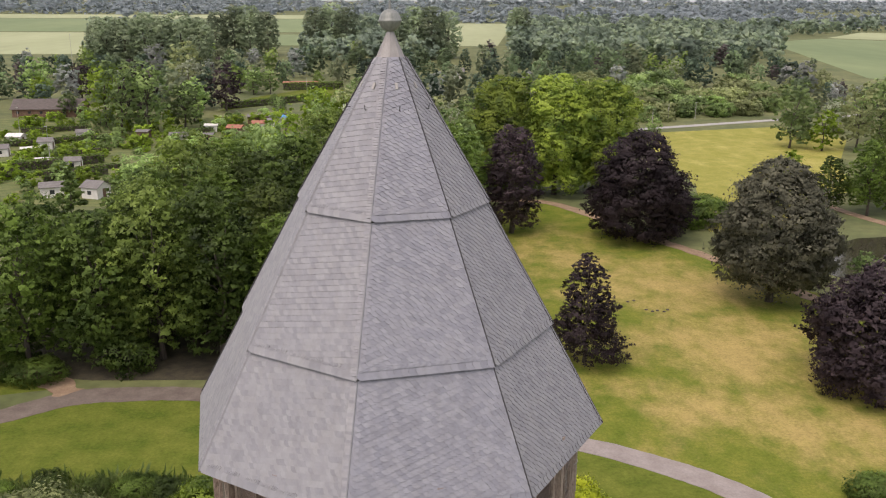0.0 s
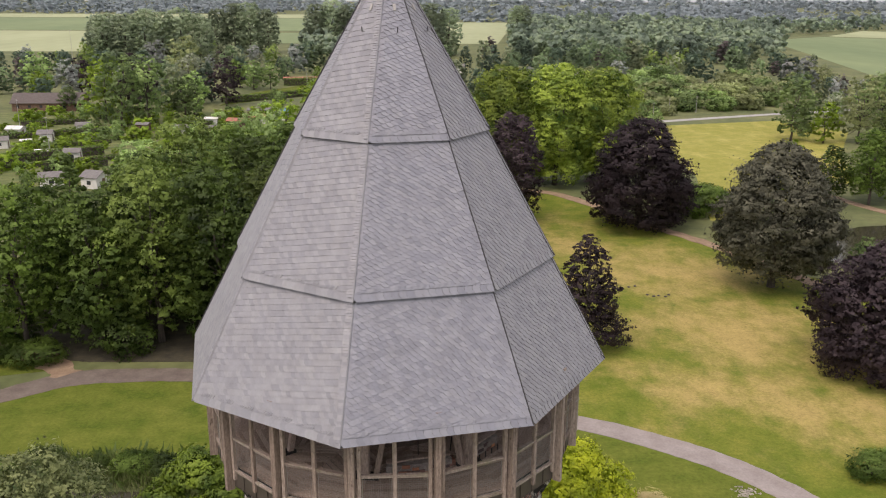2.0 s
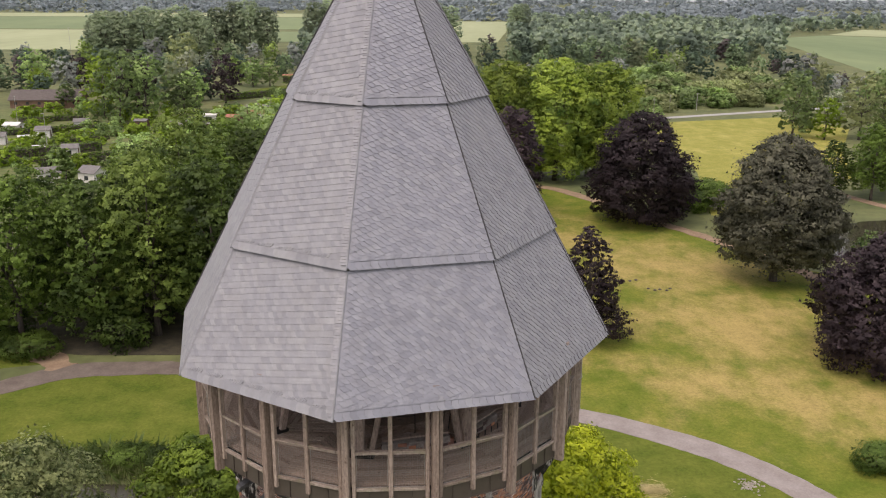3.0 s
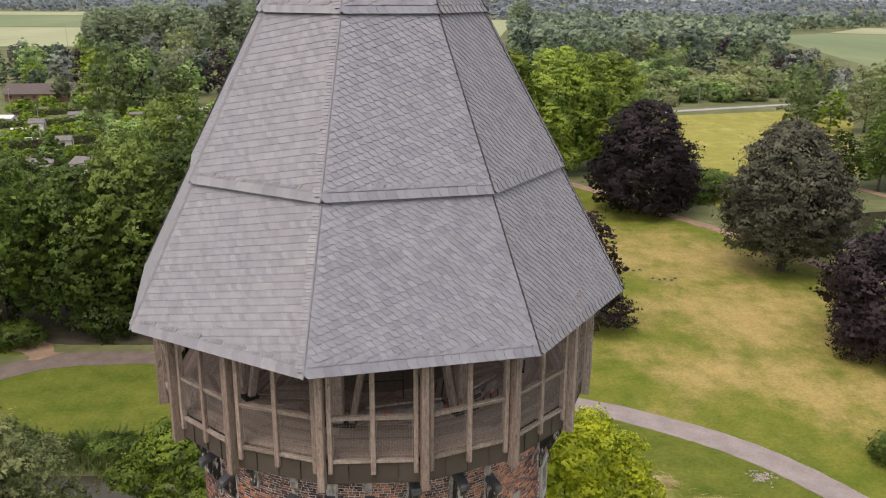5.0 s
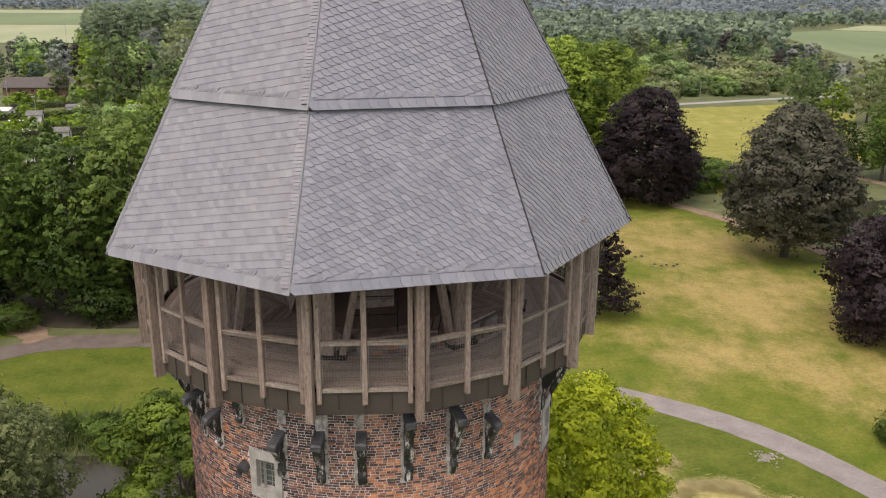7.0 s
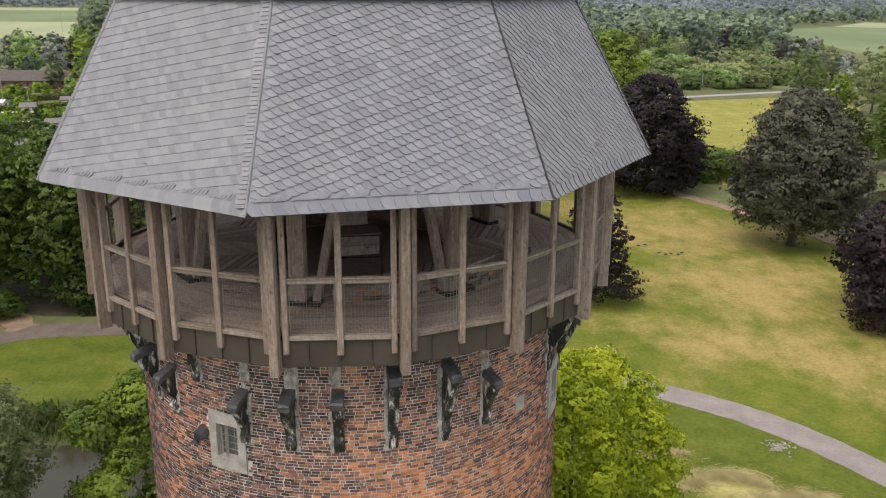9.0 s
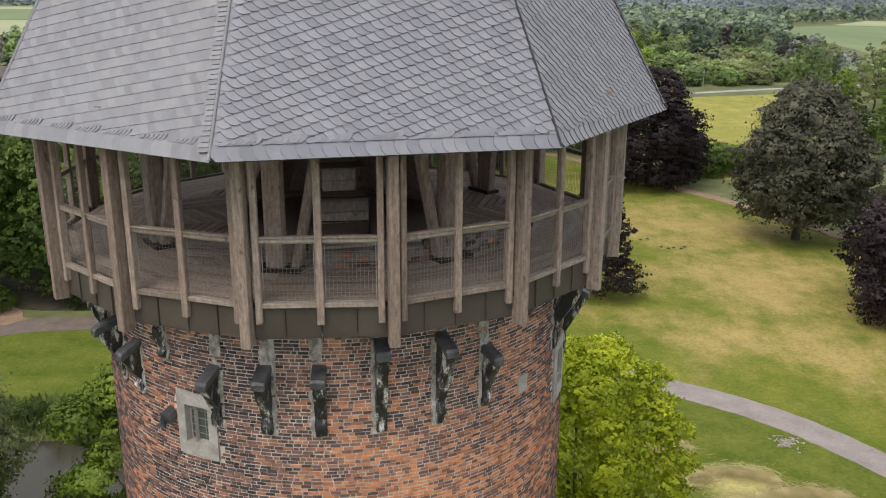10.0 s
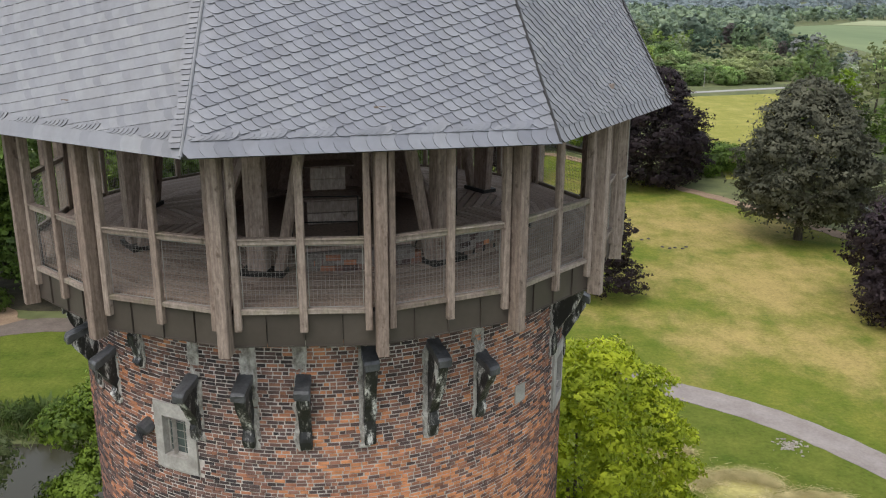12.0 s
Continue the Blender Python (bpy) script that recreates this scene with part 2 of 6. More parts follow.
def ribbon(pts, z, name, mat_, label, category, wobble=0.1):
    """A path along (x, y, width) points, with slightly uneven edges."""
    rng = random.Random(len(pts) * 7 + 1)
    line = smooth_line(pts, 10)
    v, f = [], []
    for i, p in enumerate(line):
        d = line[min(i + 1, len(line) - 1)] - line[max(i - 1, 0)]
        nrm = np.array([-d[1], d[0]]) / math.hypot(d[0], d[1])
        for s in (-1, 1):
            q = p[:2] + nrm * s * (p[2] / 2 + rng.uniform(-wobble, wobble))
            v += [(q[0], q[1], z), (q[0], q[1], -0.3)]
    for i in range(len(line) - 1):
        a, b = 4 * i, 4 * i + 4
        f += [(a, a + 2, b + 2, b), (a, b, b + 1, a + 1), (a + 2, a + 3, b + 3, b + 2)]
    return setting(name, Build().add(v, f), mat_, label, category)


g = Build()
R = 3000.0
gx = [-R, -600, -200, -60, 0, 60, 200, 600, R]
g.add([(x, y, 0) for y in gx for x in gx], [(j * 9 + i, j * 9 + i + 1, j * 9 + i + 10, j * 9 + i + 9) for j in range(8) for i in range(8)])
setting("ground", g, M_GROUND, "flat green countryside of rough grass round the tower", "ground")

sheet([(7, 50), (13, 45), (30, 28), (60, 20), (75, 60), (60, 85), (50, 93), (42, 108), (30, 134), (20, 146), (8, 135), (6, 90)], 0.03, "lawn_1", M_LAWN_DRY, "park lawn with straw-coloured dried-out patches", "lawn")
sheet([(-62, 38), (-24, 38), (-9, 32), (6, 30), (8, 16), (24, 10), (36, 12), (34, 26), (30.8, 32.9), (26.8, 38.6), (21.9, 42.8), (14.4, 47.2), (4, 50.3), (-10, 54.5), (-22, 57.2), (-36, 56), (-46, 48), (-62, 40)], 0.045, "lawn_2", M_LAWN, "short green park lawn inside the bend of the path", "lawn")
sheet([(48, 122), (56, 160), (58, 231), (105, 245), (116, 222), (98, 185), (88, 156), (72, 138), (64, 124)], 0.03, "meadow", M_MEADOW, "yellow-green hay meadow beyond the park trees", "meadow")
sheet([(-72, 58), (-48, 56), (-38, 59), (-42, 66), (-60, 70)], 0.03, "lawn_3", M_LAWN, "strip of lawn under the trees", "lawn")
sheet([(-46, 62.5), (-36, 60.8), (-24, 61), (-10, 58.5), (2, 56), (6, 90), (4, 128), (-28, 128), (-48, 118), (-56, 96)], 0.04, "wood_floor", M_LITTER, "bare earth and leaf litter, darkened for the shade under the wood", "ground")
sheet([(-66, 10), (-62, 33), (-30, 35.5), (-21, 35.5), (-13, 31), (-9, 22), (-9, 8), (-30, 0)], 0.055, "water", M_WATER, "dark still water of the old moat", "water")
sheet([(58, 100), (63, 112), (72, 118), (88, 121), (90, 116), (76, 111), (66, 103), (61, 95)], 0.06, "pond", M_WATER, "dark narrow ditch between the trees", "water")
sheet([(-75, 276), (-43, 318), (-38, 345), (-56, 345), (-72, 315)], 0.03, "lawn_4", M_LAWN, "bright lawn behind clipped hedges", "lawn")

ribbon([(-60, 38, 3.0), (-50, 46.5, 3.0), (-41.8, 52.3, 3.3), (-36.3, 56.4, 3.6), (-30, 57.4, 3.3), (-23.3, 57.3, 3.0), (-10, 54.5, 2.8), (0, 51.5, 2.7)], 0.071, "path_5", M_PATH_SHADED, "brownish earthy asphalt footpath, darkened for the shade of the trees", "path", 0.1)
ribbon([(-3, 52.4, 2.7), (4, 50.3, 2.7), (14.4, 47.2, 2.7), (21.9, 42.8, 2.9), (26.8, 38.6, 2.9), (30.8, 32.9, 2.8), (34, 26, 2.8), (36, 12, 2.8)], 0.075, "path_1", M_PATH, "pale asphalt footpath curving round the tower", "path", 0.06)
ribbon([(8, 146, 2.2), (21.4, 144, 2.4), (29.5, 133, 2.6), (37.5, 117, 2.4), (43.5, 107, 2.3), (50.5, 92, 2.4), (54, 85, 2.4), (66, 72, 2.4)], 0.07, "path_2", M_DIRT, "reddish-brown trodden path under the trees", "path", 0.2)
ribbon([(76, 150, 2.2), (77.5, 139, 2.2), (81.5, 128, 2.2), (86, 118, 2.2)], 0.07, "path_3", M_DIRT, "pale park path beside the ditch", "path", 0.1)
ribbon([(-37, 57.5, 2.6), (-42, 62, 3.0), (-50, 66, 2.4)], 0.08, "path_4", M_DIRT, "trodden earth track leaving the asphalt path", "path", 0.3)
ribbon([(30, 228, 3.2), (64, 240.5, 3.2), (109, 259.5, 3.2), (150, 275, 3.2)], 0.08, "road", M_ROAD, "pale country road behind the meadow", "road", 0.05)

FIELDS = [
    ([(-430, 540), (-226, 545), (-222, 640), (-300, 828), (-560, 828)], "field_1", M_FIELD, "pale ripe barley field"),
    ([(-590, 845), (-130, 845), (-150, 1215), (-760, 1215)], "field_2", M_FIELD_GREEN, "green crop field"),
    ([(-660, 1235), (-180, 1235), (-180, 1410), (-720, 1410)], "field_3", M_FIELD, "far pale grain field"),
    ([(-190, 640), (-100, 640), (-80, 800), (-210, 800)], "field_4", M_FIELD_GREEN, "far green crop field"),
    ([(0, 640), (42, 640), (88, 1076), (0, 1090), (-60, 1000)], "field_5", M_FIELD, "pale barley field behind the woods"),
    ([(205, 400), (330, 380), (480, 640), (330, 760), (262, 700)], "field_6", M_FIELD_GREEN, "green crop field on the far side"),
    ([(340, 770), (480, 650), (560, 760), (420, 880)], "field_7", M_FIELD, "narrow pale grain field in the distance"),
]
for poly_, name_, mat_, label_ in FIELDS:
    sheet(poly_, 0.06, name_, mat_, label_, "field")

M_PLOTS = plain("garden_plots", (0.075, 0.125, 0.028), (0.21, 0.215, 0.075), 0.22, 0.95, relief=0.4, depth=0.05, fine=0.5, stretch=(1.0, 2.2, 1))
sheet([(-125, 142), (-44, 138), (-40, 262), (-80, 262), (-150, 256)], 0.03, "allotments", M_PLOTS, "patchwork of green and brown garden plots", "garden plots")
sheet([(50, 258), (128, 292), (128, 345), (50, 345)], 0.03, "wet_meadow", M_PLOTS, "rough green meadow with willow bushes", "meadow")

# ---- the tower: brick shaft, timber gallery, slate spire ----
PH = -98.4           # bearing of one corner of roof and gallery
Z_EAVE, R_EAVE = 27.40, 6.60
Z_MID, R_MID = 30.63, 4.94
Z_UP, R_UP = 34.38, 2.93
Z_TOP, R_TOP = 38.55, 0.42
R_WALL, Z_DECK = 4.82, 25.0


def piece_shade(n, l):
    """A random number for each loose piece, whether an object of its own or joined."""
    geo, info, s, fr = n.new("ShaderNodeNewGeometry"), n.new("ShaderNodeObjectInfo"), n.new("ShaderNodeMath"), n.new("ShaderNodeMath")
    s.operation, fr.operation = "ADD", "FRACT"
    l.new(geo.outputs["Random Per Island"], s.inputs[0]), l.new(info.outputs["Random"], s.inputs[1])
    l.new(s.outputs[0], fr.inputs[0])
    return fr.outputs[0]


def brick_material(name):
    m, n, l, bsdf = material(name, 0.88)
    rnd = piece_shade(n, l)
    zone = fractal(n, l, 0.55, 4.0, None, (1, 1, 0.8), 0.6)
    s = n.new("ShaderNodeMath")
    s.operation = "MULTIPLY_ADD"
    l.new(zone, s.inputs[0])
    s.inputs[1].default_value = 1.1
    off = n.new("ShaderNodeMath")
    off.operation = "MULTIPLY_ADD"
    l.new(rnd, off.inputs[0])
    off.inputs[1].default_value, off.inputs[2].default_value = 0.72, -0.415
    # a stretch relaid in fresher orange brick
    pos, near, fresh = n.new("ShaderNodeNewGeometry"), n.new("ShaderNodeVectorMath"), n.new("ShaderNodeMapRange")
    near.operation = "DISTANCE"
    l.new(pos.outputs["Position"], near.inputs[0])
    near.inputs[1].default_value = tuple(polar(R_WALL, -55, 20.9))
    fresh.inputs[1].default_value, fresh.inputs[2].default_value, fresh.inputs[3].default_value, fresh.inputs[4].default_value = 0.8, 3.6, 0.36, 0.0
    l.new(near.outputs["Value"], fresh.inputs[0])
    more = n.new("ShaderNodeMath")
    l.new(off.outputs[0], more.inputs[0]), l.new(fresh.outputs[0], more.inputs[1])
    l.new(more.outputs[0], s.inputs[2])
    col = ramp(n, l, s.outputs[0], [(0.12, (0.045, 0.037, 0.039)), (0.38, (0.120, 0.080, 0.074)), (0.61, (0.235, 0.130, 0.103)), (0.82, (0.45, 0.20, 0.115)), (1.04, (0.68, 0.30, 0.14))])
    grime = ramp(n, l, fractal(n, l, 5.0, 6.0), [(0.3, (0.55, 0.53, 0.52)), (0.62, (1.1, 1.08, 1.06))])
    l.new(mix(n, l, 0.8, col, grime, "MULTIPLY"), bsdf.inputs["Base Color"])
    bump(n, l, bsdf, fractal(n, l, 28.0, 4.0), 0.5, 0.008)
    return m


def slate_material(name, tint=(1.0, 1.0, 1.0)):
    m, n, l, bsdf = material(name, 0.5)
    rnd = piece_shade(n, l)
    zone = fractal(n, l, 0.7, 5.0, None, None, 0.6)
    s = n.new("ShaderNodeMath")
    s.operation = "MULTIPLY_ADD"
    l.new(zone, s.inputs[0])
    s.inputs[1].default_value = 0.34
    half = n.new("ShaderNodeMath")
    half.operation = "MULTIPLY_ADD"
    l.new(rnd, half.inputs[0])
    half.inputs[1].default_value, half.inputs[2].default_value = 0.5, 0.06
    l.new(half.outputs[0], s.inputs[2])
    col = ramp(n, l, s.outputs[0], [(0.05, (0.180, 0.184, 0.214)), (0.40, (0.236, 0.240, 0.272)), (0.72, (0.272, 0.276, 0.303)), (0.98, (0.37, 0.373, 0.388))])
    lichen = ramp(n, l, fractal(n, l, 9.0, 6.0, None, None, 0.7), [(0.4, (0.95, 0.945, 0.935)), (0.7, (1.05, 1.04, 1.02))])
    streak = ramp(n, l, fractal(n, l, 1.6, 4.0, None, (2.5, 2.5, 0.35)), [(0.35, (0.94, 0.93, 0.915)), (0.6, (1.03, 1.03, 1.03))])
    col = mix(n, l, 1.0, mix(n, l, 1.0, col, lichen, "MULTIPLY"), streak, "MULTIPLY")
    col = mix(n, l, 1.0, col, tint, "MULTIPLY")
    l.new(col, bsdf.inputs["Base Color"])
    bump(n, l, bsdf, fractal(n, l, 30.0, 4.0), 0.25, 0.004)
    return m


def timber_material(name, c1, c2, moss=0.0):
    m, n, l, bsdf = material(name, 0.85)
    rnd = piece_shade(n, l)
    co = n.new("ShaderNodeTexCoord").outputs["Object"]
    grain = fractal(n, l, 3.0, 6.0, co, (9, 9, 0.6), 0.65)
    col = ramp(n, l, grain, [(0.3, c1), (0.7, c2)])
    tone = ramp(n, l, rnd, [(0.0, (0.72, 0.66, 0.62)), (1.0, (1.2, 1.18, 1.16))])
    col = mix(n, l, 1.0, col, tone, "MULTIPLY")
    knots = ramp(n, l, fractal(n, l, 7.0, 3.0, None, (1, 1, 0.6)), [(0.27, (0.35, 0.31, 0.28)), (0.37, (1, 1, 1))])
    col = mix(n, l, 0.85, col, knots, "MULTIPLY")
    worn = ramp(n, l, fractal(n, l, 16.0, 5.0, None, (1, 1, 0.45), 0.7), [(0.35, (0.72, 0.70, 0.68)), (0.65, (1.25, 1.24, 1.22))])
    col = mix(n, l, 0.9, col, worn, "MULTIPLY")
    if moss:
        f = ramp(n, l, fractal(n, l, 2.2, 5.0), [(0.52, (0, 0, 0)), (0.66, (moss, moss, moss))])
        col = mix(n, l, f, col, (0.16, 0.18, 0.07))
    l.new(col, bsdf.inputs["Base Color"])
    bump(n, l, bsdf, fractal(n, l, 12.0, 5.0, co, (9, 9, 0.6)), 0.5, 0.006)
    return m


M_BRICK = brick_material("old_brick")
M_MORTAR = plain("mortar", (0.52, 0.465, 0.425), (0.78, 0.72, 0.67), 2.5, 0.95, relief=0.5, depth=0.02, fine=0.35)
# one face cooler, the others warmer: the light's tint put into the slate
M_SLATE = slate_material("slate", (0.96, 0.985, 1.02))
M_SLATE_WARM = slate_material("warm_lit_slate", (1.0, 1.005, 0.985))
# dark rim colour: painted shadow lines between the slates, with joint dirt
M_SLATE_EDGE = plain("slate_joint_shade_dirt", (0.035, 0.035, 0.038), (0.075, 0.073, 0.076), 6.0, 0.9)
M_SLATE_BASE = plain("slate_underlay", (0.05, 0.05, 0.055), (0.09, 0.09, 0.095), 3.0, 0.9)
M_TIMBER = timber_material("weathered_timber", (0.195, 0.154, 0.133), (0.41, 0.347, 0.308))
M_RAIL = timber_material("mossy_rail_timber", (0.185, 0.155, 0.135), (0.36, 0.315, 0.28), 0.35)
M_HOOD = timber_material("brown_boards_of_hood", (0.24, 0.19, 0.155), (0.40, 0.33, 0.28))
M_DECK = timber_material("deck_boards", (0.265, 0.212, 0.182), (0.45, 0.375, 0.322))
M_DARK_WOOD = timber_material("dark_boards", (0.18, 0.148, 0.127), (0.31, 0.26, 0.225))
M_PALE_WOOD = timber_material("pale_boards", (0.26, 0.225, 0.195), (0.38, 0.34, 0.30))
M_STONE = plain("grey_stone", (0.30, 0.28, 0.255), (0.54, 0.515, 0.48), 2.6, 0.9, relief=0.5, depth=0.02, fine=0.3)
M_RUBBLE = plain("rough_rubble", (0.22, 0.19, 0.17), (0.42, 0.38, 0.34), 6.0, 0.95, relief=1.0, depth=0.05, fine=0.5)
m, n, l, bsdf = material("black_coated_stone", 0.42)
c_ = ramp(n, l, fractal(n, l, 7.0, 6.0, None, (1, 1, 0.35), 0.75), [(0.48, (0.018, 0.018, 0.019)), (0.53, (0.06, 0.058, 0.057)), (0.57, (0.26, 0.25, 0.24)), (0.62, (0.70, 0.69, 0.67))])
l.new(c_, bsdf.inputs["Base Color"])
bump(n, l, bsdf, fractal(n, l, 10.0, 5.0), 0.6, 0.02)
M_COATED = m
m, n, l, bsdf = material("tar_stained_stone", 0.85)
c_ = ramp(n, l, fractal(n, l, 7.0, 8.0, None, (1, 1, 0.6), 0.75), [(0.30, (0.035, 0.033, 0.032)), (0.40, (0.20, 0.18, 0.165)), (0.53, (0.42, 0.395, 0.365)), (0.68, (0.66, 0.64, 0.61))])
l.new(c_, bsdf.inputs["Base Color"])
bump(n, l, bsdf, fractal(n, l, 14.0, 6.0), 0.9, 0.025)
M_TARRED = m
M_LEAD = plain("lead_sheet", (0.045, 0.046, 0.05), (0.12, 0.122, 0.128), 4.0, 0.32, relief=0.3, depth=0.006, fine=0.4)
M_FASCIA = plain("brown_metal_sheet", (0.066, 0.053, 0.045), (0.096, 0.079, 0.068), 1.5, 0.42, relief=0.1, depth=0.003, island=0.12, fine=0.12)
M_WIRE = plain("galvanised_wire", (0.30, 0.29, 0.27), (0.42, 0.41, 0.39), 5.0, 0.5, 0.5)
M_IRON = plain("black_iron", (0.02, 0.02, 0.02), (0.04, 0.038, 0.036), 5.0, 0.5, 0.5)
M_COPPER = plain("weathered_copper_cone", (0.27, 0.255, 0.245), (0.36, 0.345, 0.335), 2.0, 0.6, 0.1, relief=0.15, fine=0.2, stretch=(3, 3, 0.5))
M_BALL = plain("weathered_metal_ball", (0.19, 0.205, 0.19), (0.30, 0.315, 0.295), 3.0, 0.5, 0.25, relief=0.2, fine=0.3, stretch=(4, 4, 0.5))
m, n, l, bsdf = material("leaded_glass", 0.08)
bsdf.inputs["Base Color"].default_value = (0.07, 0.09, 0.085, 1)
bump(n, l, bsdf, fractal(n, l, 6.0, 2.0), 0.2, 0.01)
M_GLASS = m
# brickwork of the lower shaft, far below the view: courses drawn round the axis
m, n, l, bsdf = material("lower_brickwork", 0.9)
geo_ = n.new("ShaderNodeUVMap")
bt = n.new("ShaderNodeTexBrick")
bt.inputs["Scale"].default_value, bt.inputs["Brick Width"].default_value, bt.inputs["Row Height"].default_value, bt.inputs["Mortar Size"].default_value = 1.0, 0.18, 0.0655, 0.008
bt.inputs["Color1"].default_value, bt.inputs["Color2"].default_value, bt.inputs["Mortar"].default_value = (0.26, 0.11, 0.07, 1), (0.06, 0.045, 0.042, 1), (0.36, 0.33, 0.31, 1)
l.new(geo_.outputs[0], bt.inputs["Vector"])
l.new(bt.outputs["Color"], bsdf.inputs["Base Color"])
M_LOWBRICK = m

WINDOWS = ((-115.3, 21.72, 22.92), (-18.5, 21.55, 22.85))   # bearing, foot, head of the stone frames
WIN_HALF, HOLE_HALF = 5.05, 3.2                              # half widths in degrees
Z_BRICK0, Z_BRICK1, COURSE = 18.6, 24.5, 0.0655


def clip_half(poly, a, b):
    """Keeps the part of a convex (u, v) polygon that lies to the left of the line a to b."""
    out = []
    side = lambda p: (b[0] - a[0]) * (p[1] - a[1]) - (b[1] - a[1]) * (p[0] - a[0])
    for p, q in zip(poly, poly[1:] + poly[:1]):
        sp, sq = side(p), side(q)
        if sp >= 0:
            out.append(p)
        if sp * sq < 0:
            t = sp / (sp - sq)
            out.append((p[0] + (q[0] - p[0]) * t, p[1] + (q[1] - p[1]) * t))
    return out


def clip_to(poly, region):
    for a, b in zip(region, region[1:] + region[:1]):
        if len(poly) < 3:
            return []
        poly = clip_half(poly, a, b)
    return poly


def area(poly):
    return abs(sum(p[0] * q[1] - q[0] * p[1] for p, q in zip(poly, poly[1:] + poly[:1]))) / 2


# ---- shaft ----
tower = thing("tower", "round medieval tower of weathered red and black brick", "tower")


def shaft_wall(z0, z1, holes, material_, name):
    """The round wall as a shell with the window openings going through it."""
    bearings = sorted(set([k * 3.75 for k in range(96)] + [(h[0] + s * HOLE_HALF) % 360 for h in holes for s in (-1, 1)]))
    zs = sorted(set([z0, z1] + [z for h in holes for z in (h[1] + 0.22, h[2] - 0.22)]))
    b = Build()
    inside = R_WALL - 0.9

    def is_hole(a0, a1, za, zb):
        am, zm = (a0 + a1) / 2, (za + zb) / 2
        return any(abs((am - h[0] + 180) % 360 - 180) < HOLE_HALF and h[1] + 0.22 < zm < h[2] - 0.22 for h in holes)

    for a0, a1 in zip(bearings, bearings[1:] + [bearings[0] + 360]):
        for za, zb in zip(zs, zs[1:]):
            if is_hole(a0, a1, za, zb):
                for r0, r1 in ((R_WALL, inside),):
                    p = [polar(r0, a0, za), polar(r0, a1, za), polar(r1, a1, za), polar(r1, a0, za), polar(r0, a0, zb), polar(r0, a1, zb), polar(r1, a1, zb), polar(r1, a0, zb)]
                    b.add(p, [(0, 1, 2, 3), (4, 7, 6, 5), (0, 3, 7, 4), (1, 5, 6, 2)])
            else:
                b.add([polar(R_WALL, a0, za), polar(R_WALL, a1, za), polar(R_WALL, a1, zb), polar(R_WALL, a0, zb)], [(0, 1, 2, 3)])
                b.add([polar(inside, a0, za), polar(inside, a1, za), polar(inside, a1, zb), polar(inside, a0, zb)], [(3, 2, 1, 0)])
        b.add([polar(R_WALL, a0, z1), polar(R_WALL, a1, z1), polar(inside, a1, z1), polar(inside, a0, z1)], [(0, 1, 2, 3)])
    me = b.mesh(name, material_)
    bm = bmesh.new()
    bm.from_mesh(me)
    bmesh.ops.remove_doubles(bm, verts=bm.verts, dist=0.0005)
    bm.to_mesh(me)
    bm.free()
    return part(name, me, None, tower)


wall = shaft_wall(Z_BRICK0 - 0.02, Z_BRICK1 + 0.1, WINDOWS, M_MORTAR, "wall")
b = Build()
b.lathe([(R_WALL + 0.16, -0.3), (R_WALL + 0.02, Z_BRICK0 - 0.01), (R_WALL - 0.5, Z_BRICK0 - 0.01)], 96)
me = b.mesh("lower_wall", M_LOWBRICK)
uv = me.uv_layers.new()
for poly in me.polygons:
    an = [math.atan2(me.vertices[me.loops[i].vertex_index].co.y, me.vertices[me.loops[i].vertex_index].co.x) for i in poly.loop_indices]
    for i, a in zip(poly.loop_indices, an):
        if a - min(an) > math.pi:
            a -= 2 * math.pi
        uv.data[i].uv = (a * R_WALL, me.vertices[me.loops[i].vertex_index].co.z)
part("lower_wall", me, None, tower)

# corbels: bearing, head, foot, projection, capped
rng = random.Random(5)
CORBELS = [(-141.0, 23.72, 22.65, 0.44, True), (-132.6, 23.45, 22.6, 0.34, True), (-123.3, 24.05, 23.45, 0.14, False), (-110.0, 23.38, 22.38, 0.38, True), (-98.9, 23.5, 22.36, 0.34, True),
           (-88.1, 23.52, 22.36, 0.25, True), (-76.1, 23.98, 22.38, 0.32, True), (-63.5, 23.92, 22.36, 0.44, True), (-52.3, 23.5, 22.45, 0.34, True), (-24.8, 24.25, 22.8, 0.55, False), (-153.0, 23.9, 22.8, 0.28, True)]
CORBELS += [(-13.0 + 11.25 * k, 23.5 + rng.uniform(-0.1, 0.4), 22.4, rng.uniform(0.3, 0.5), True) for k in range(19)]
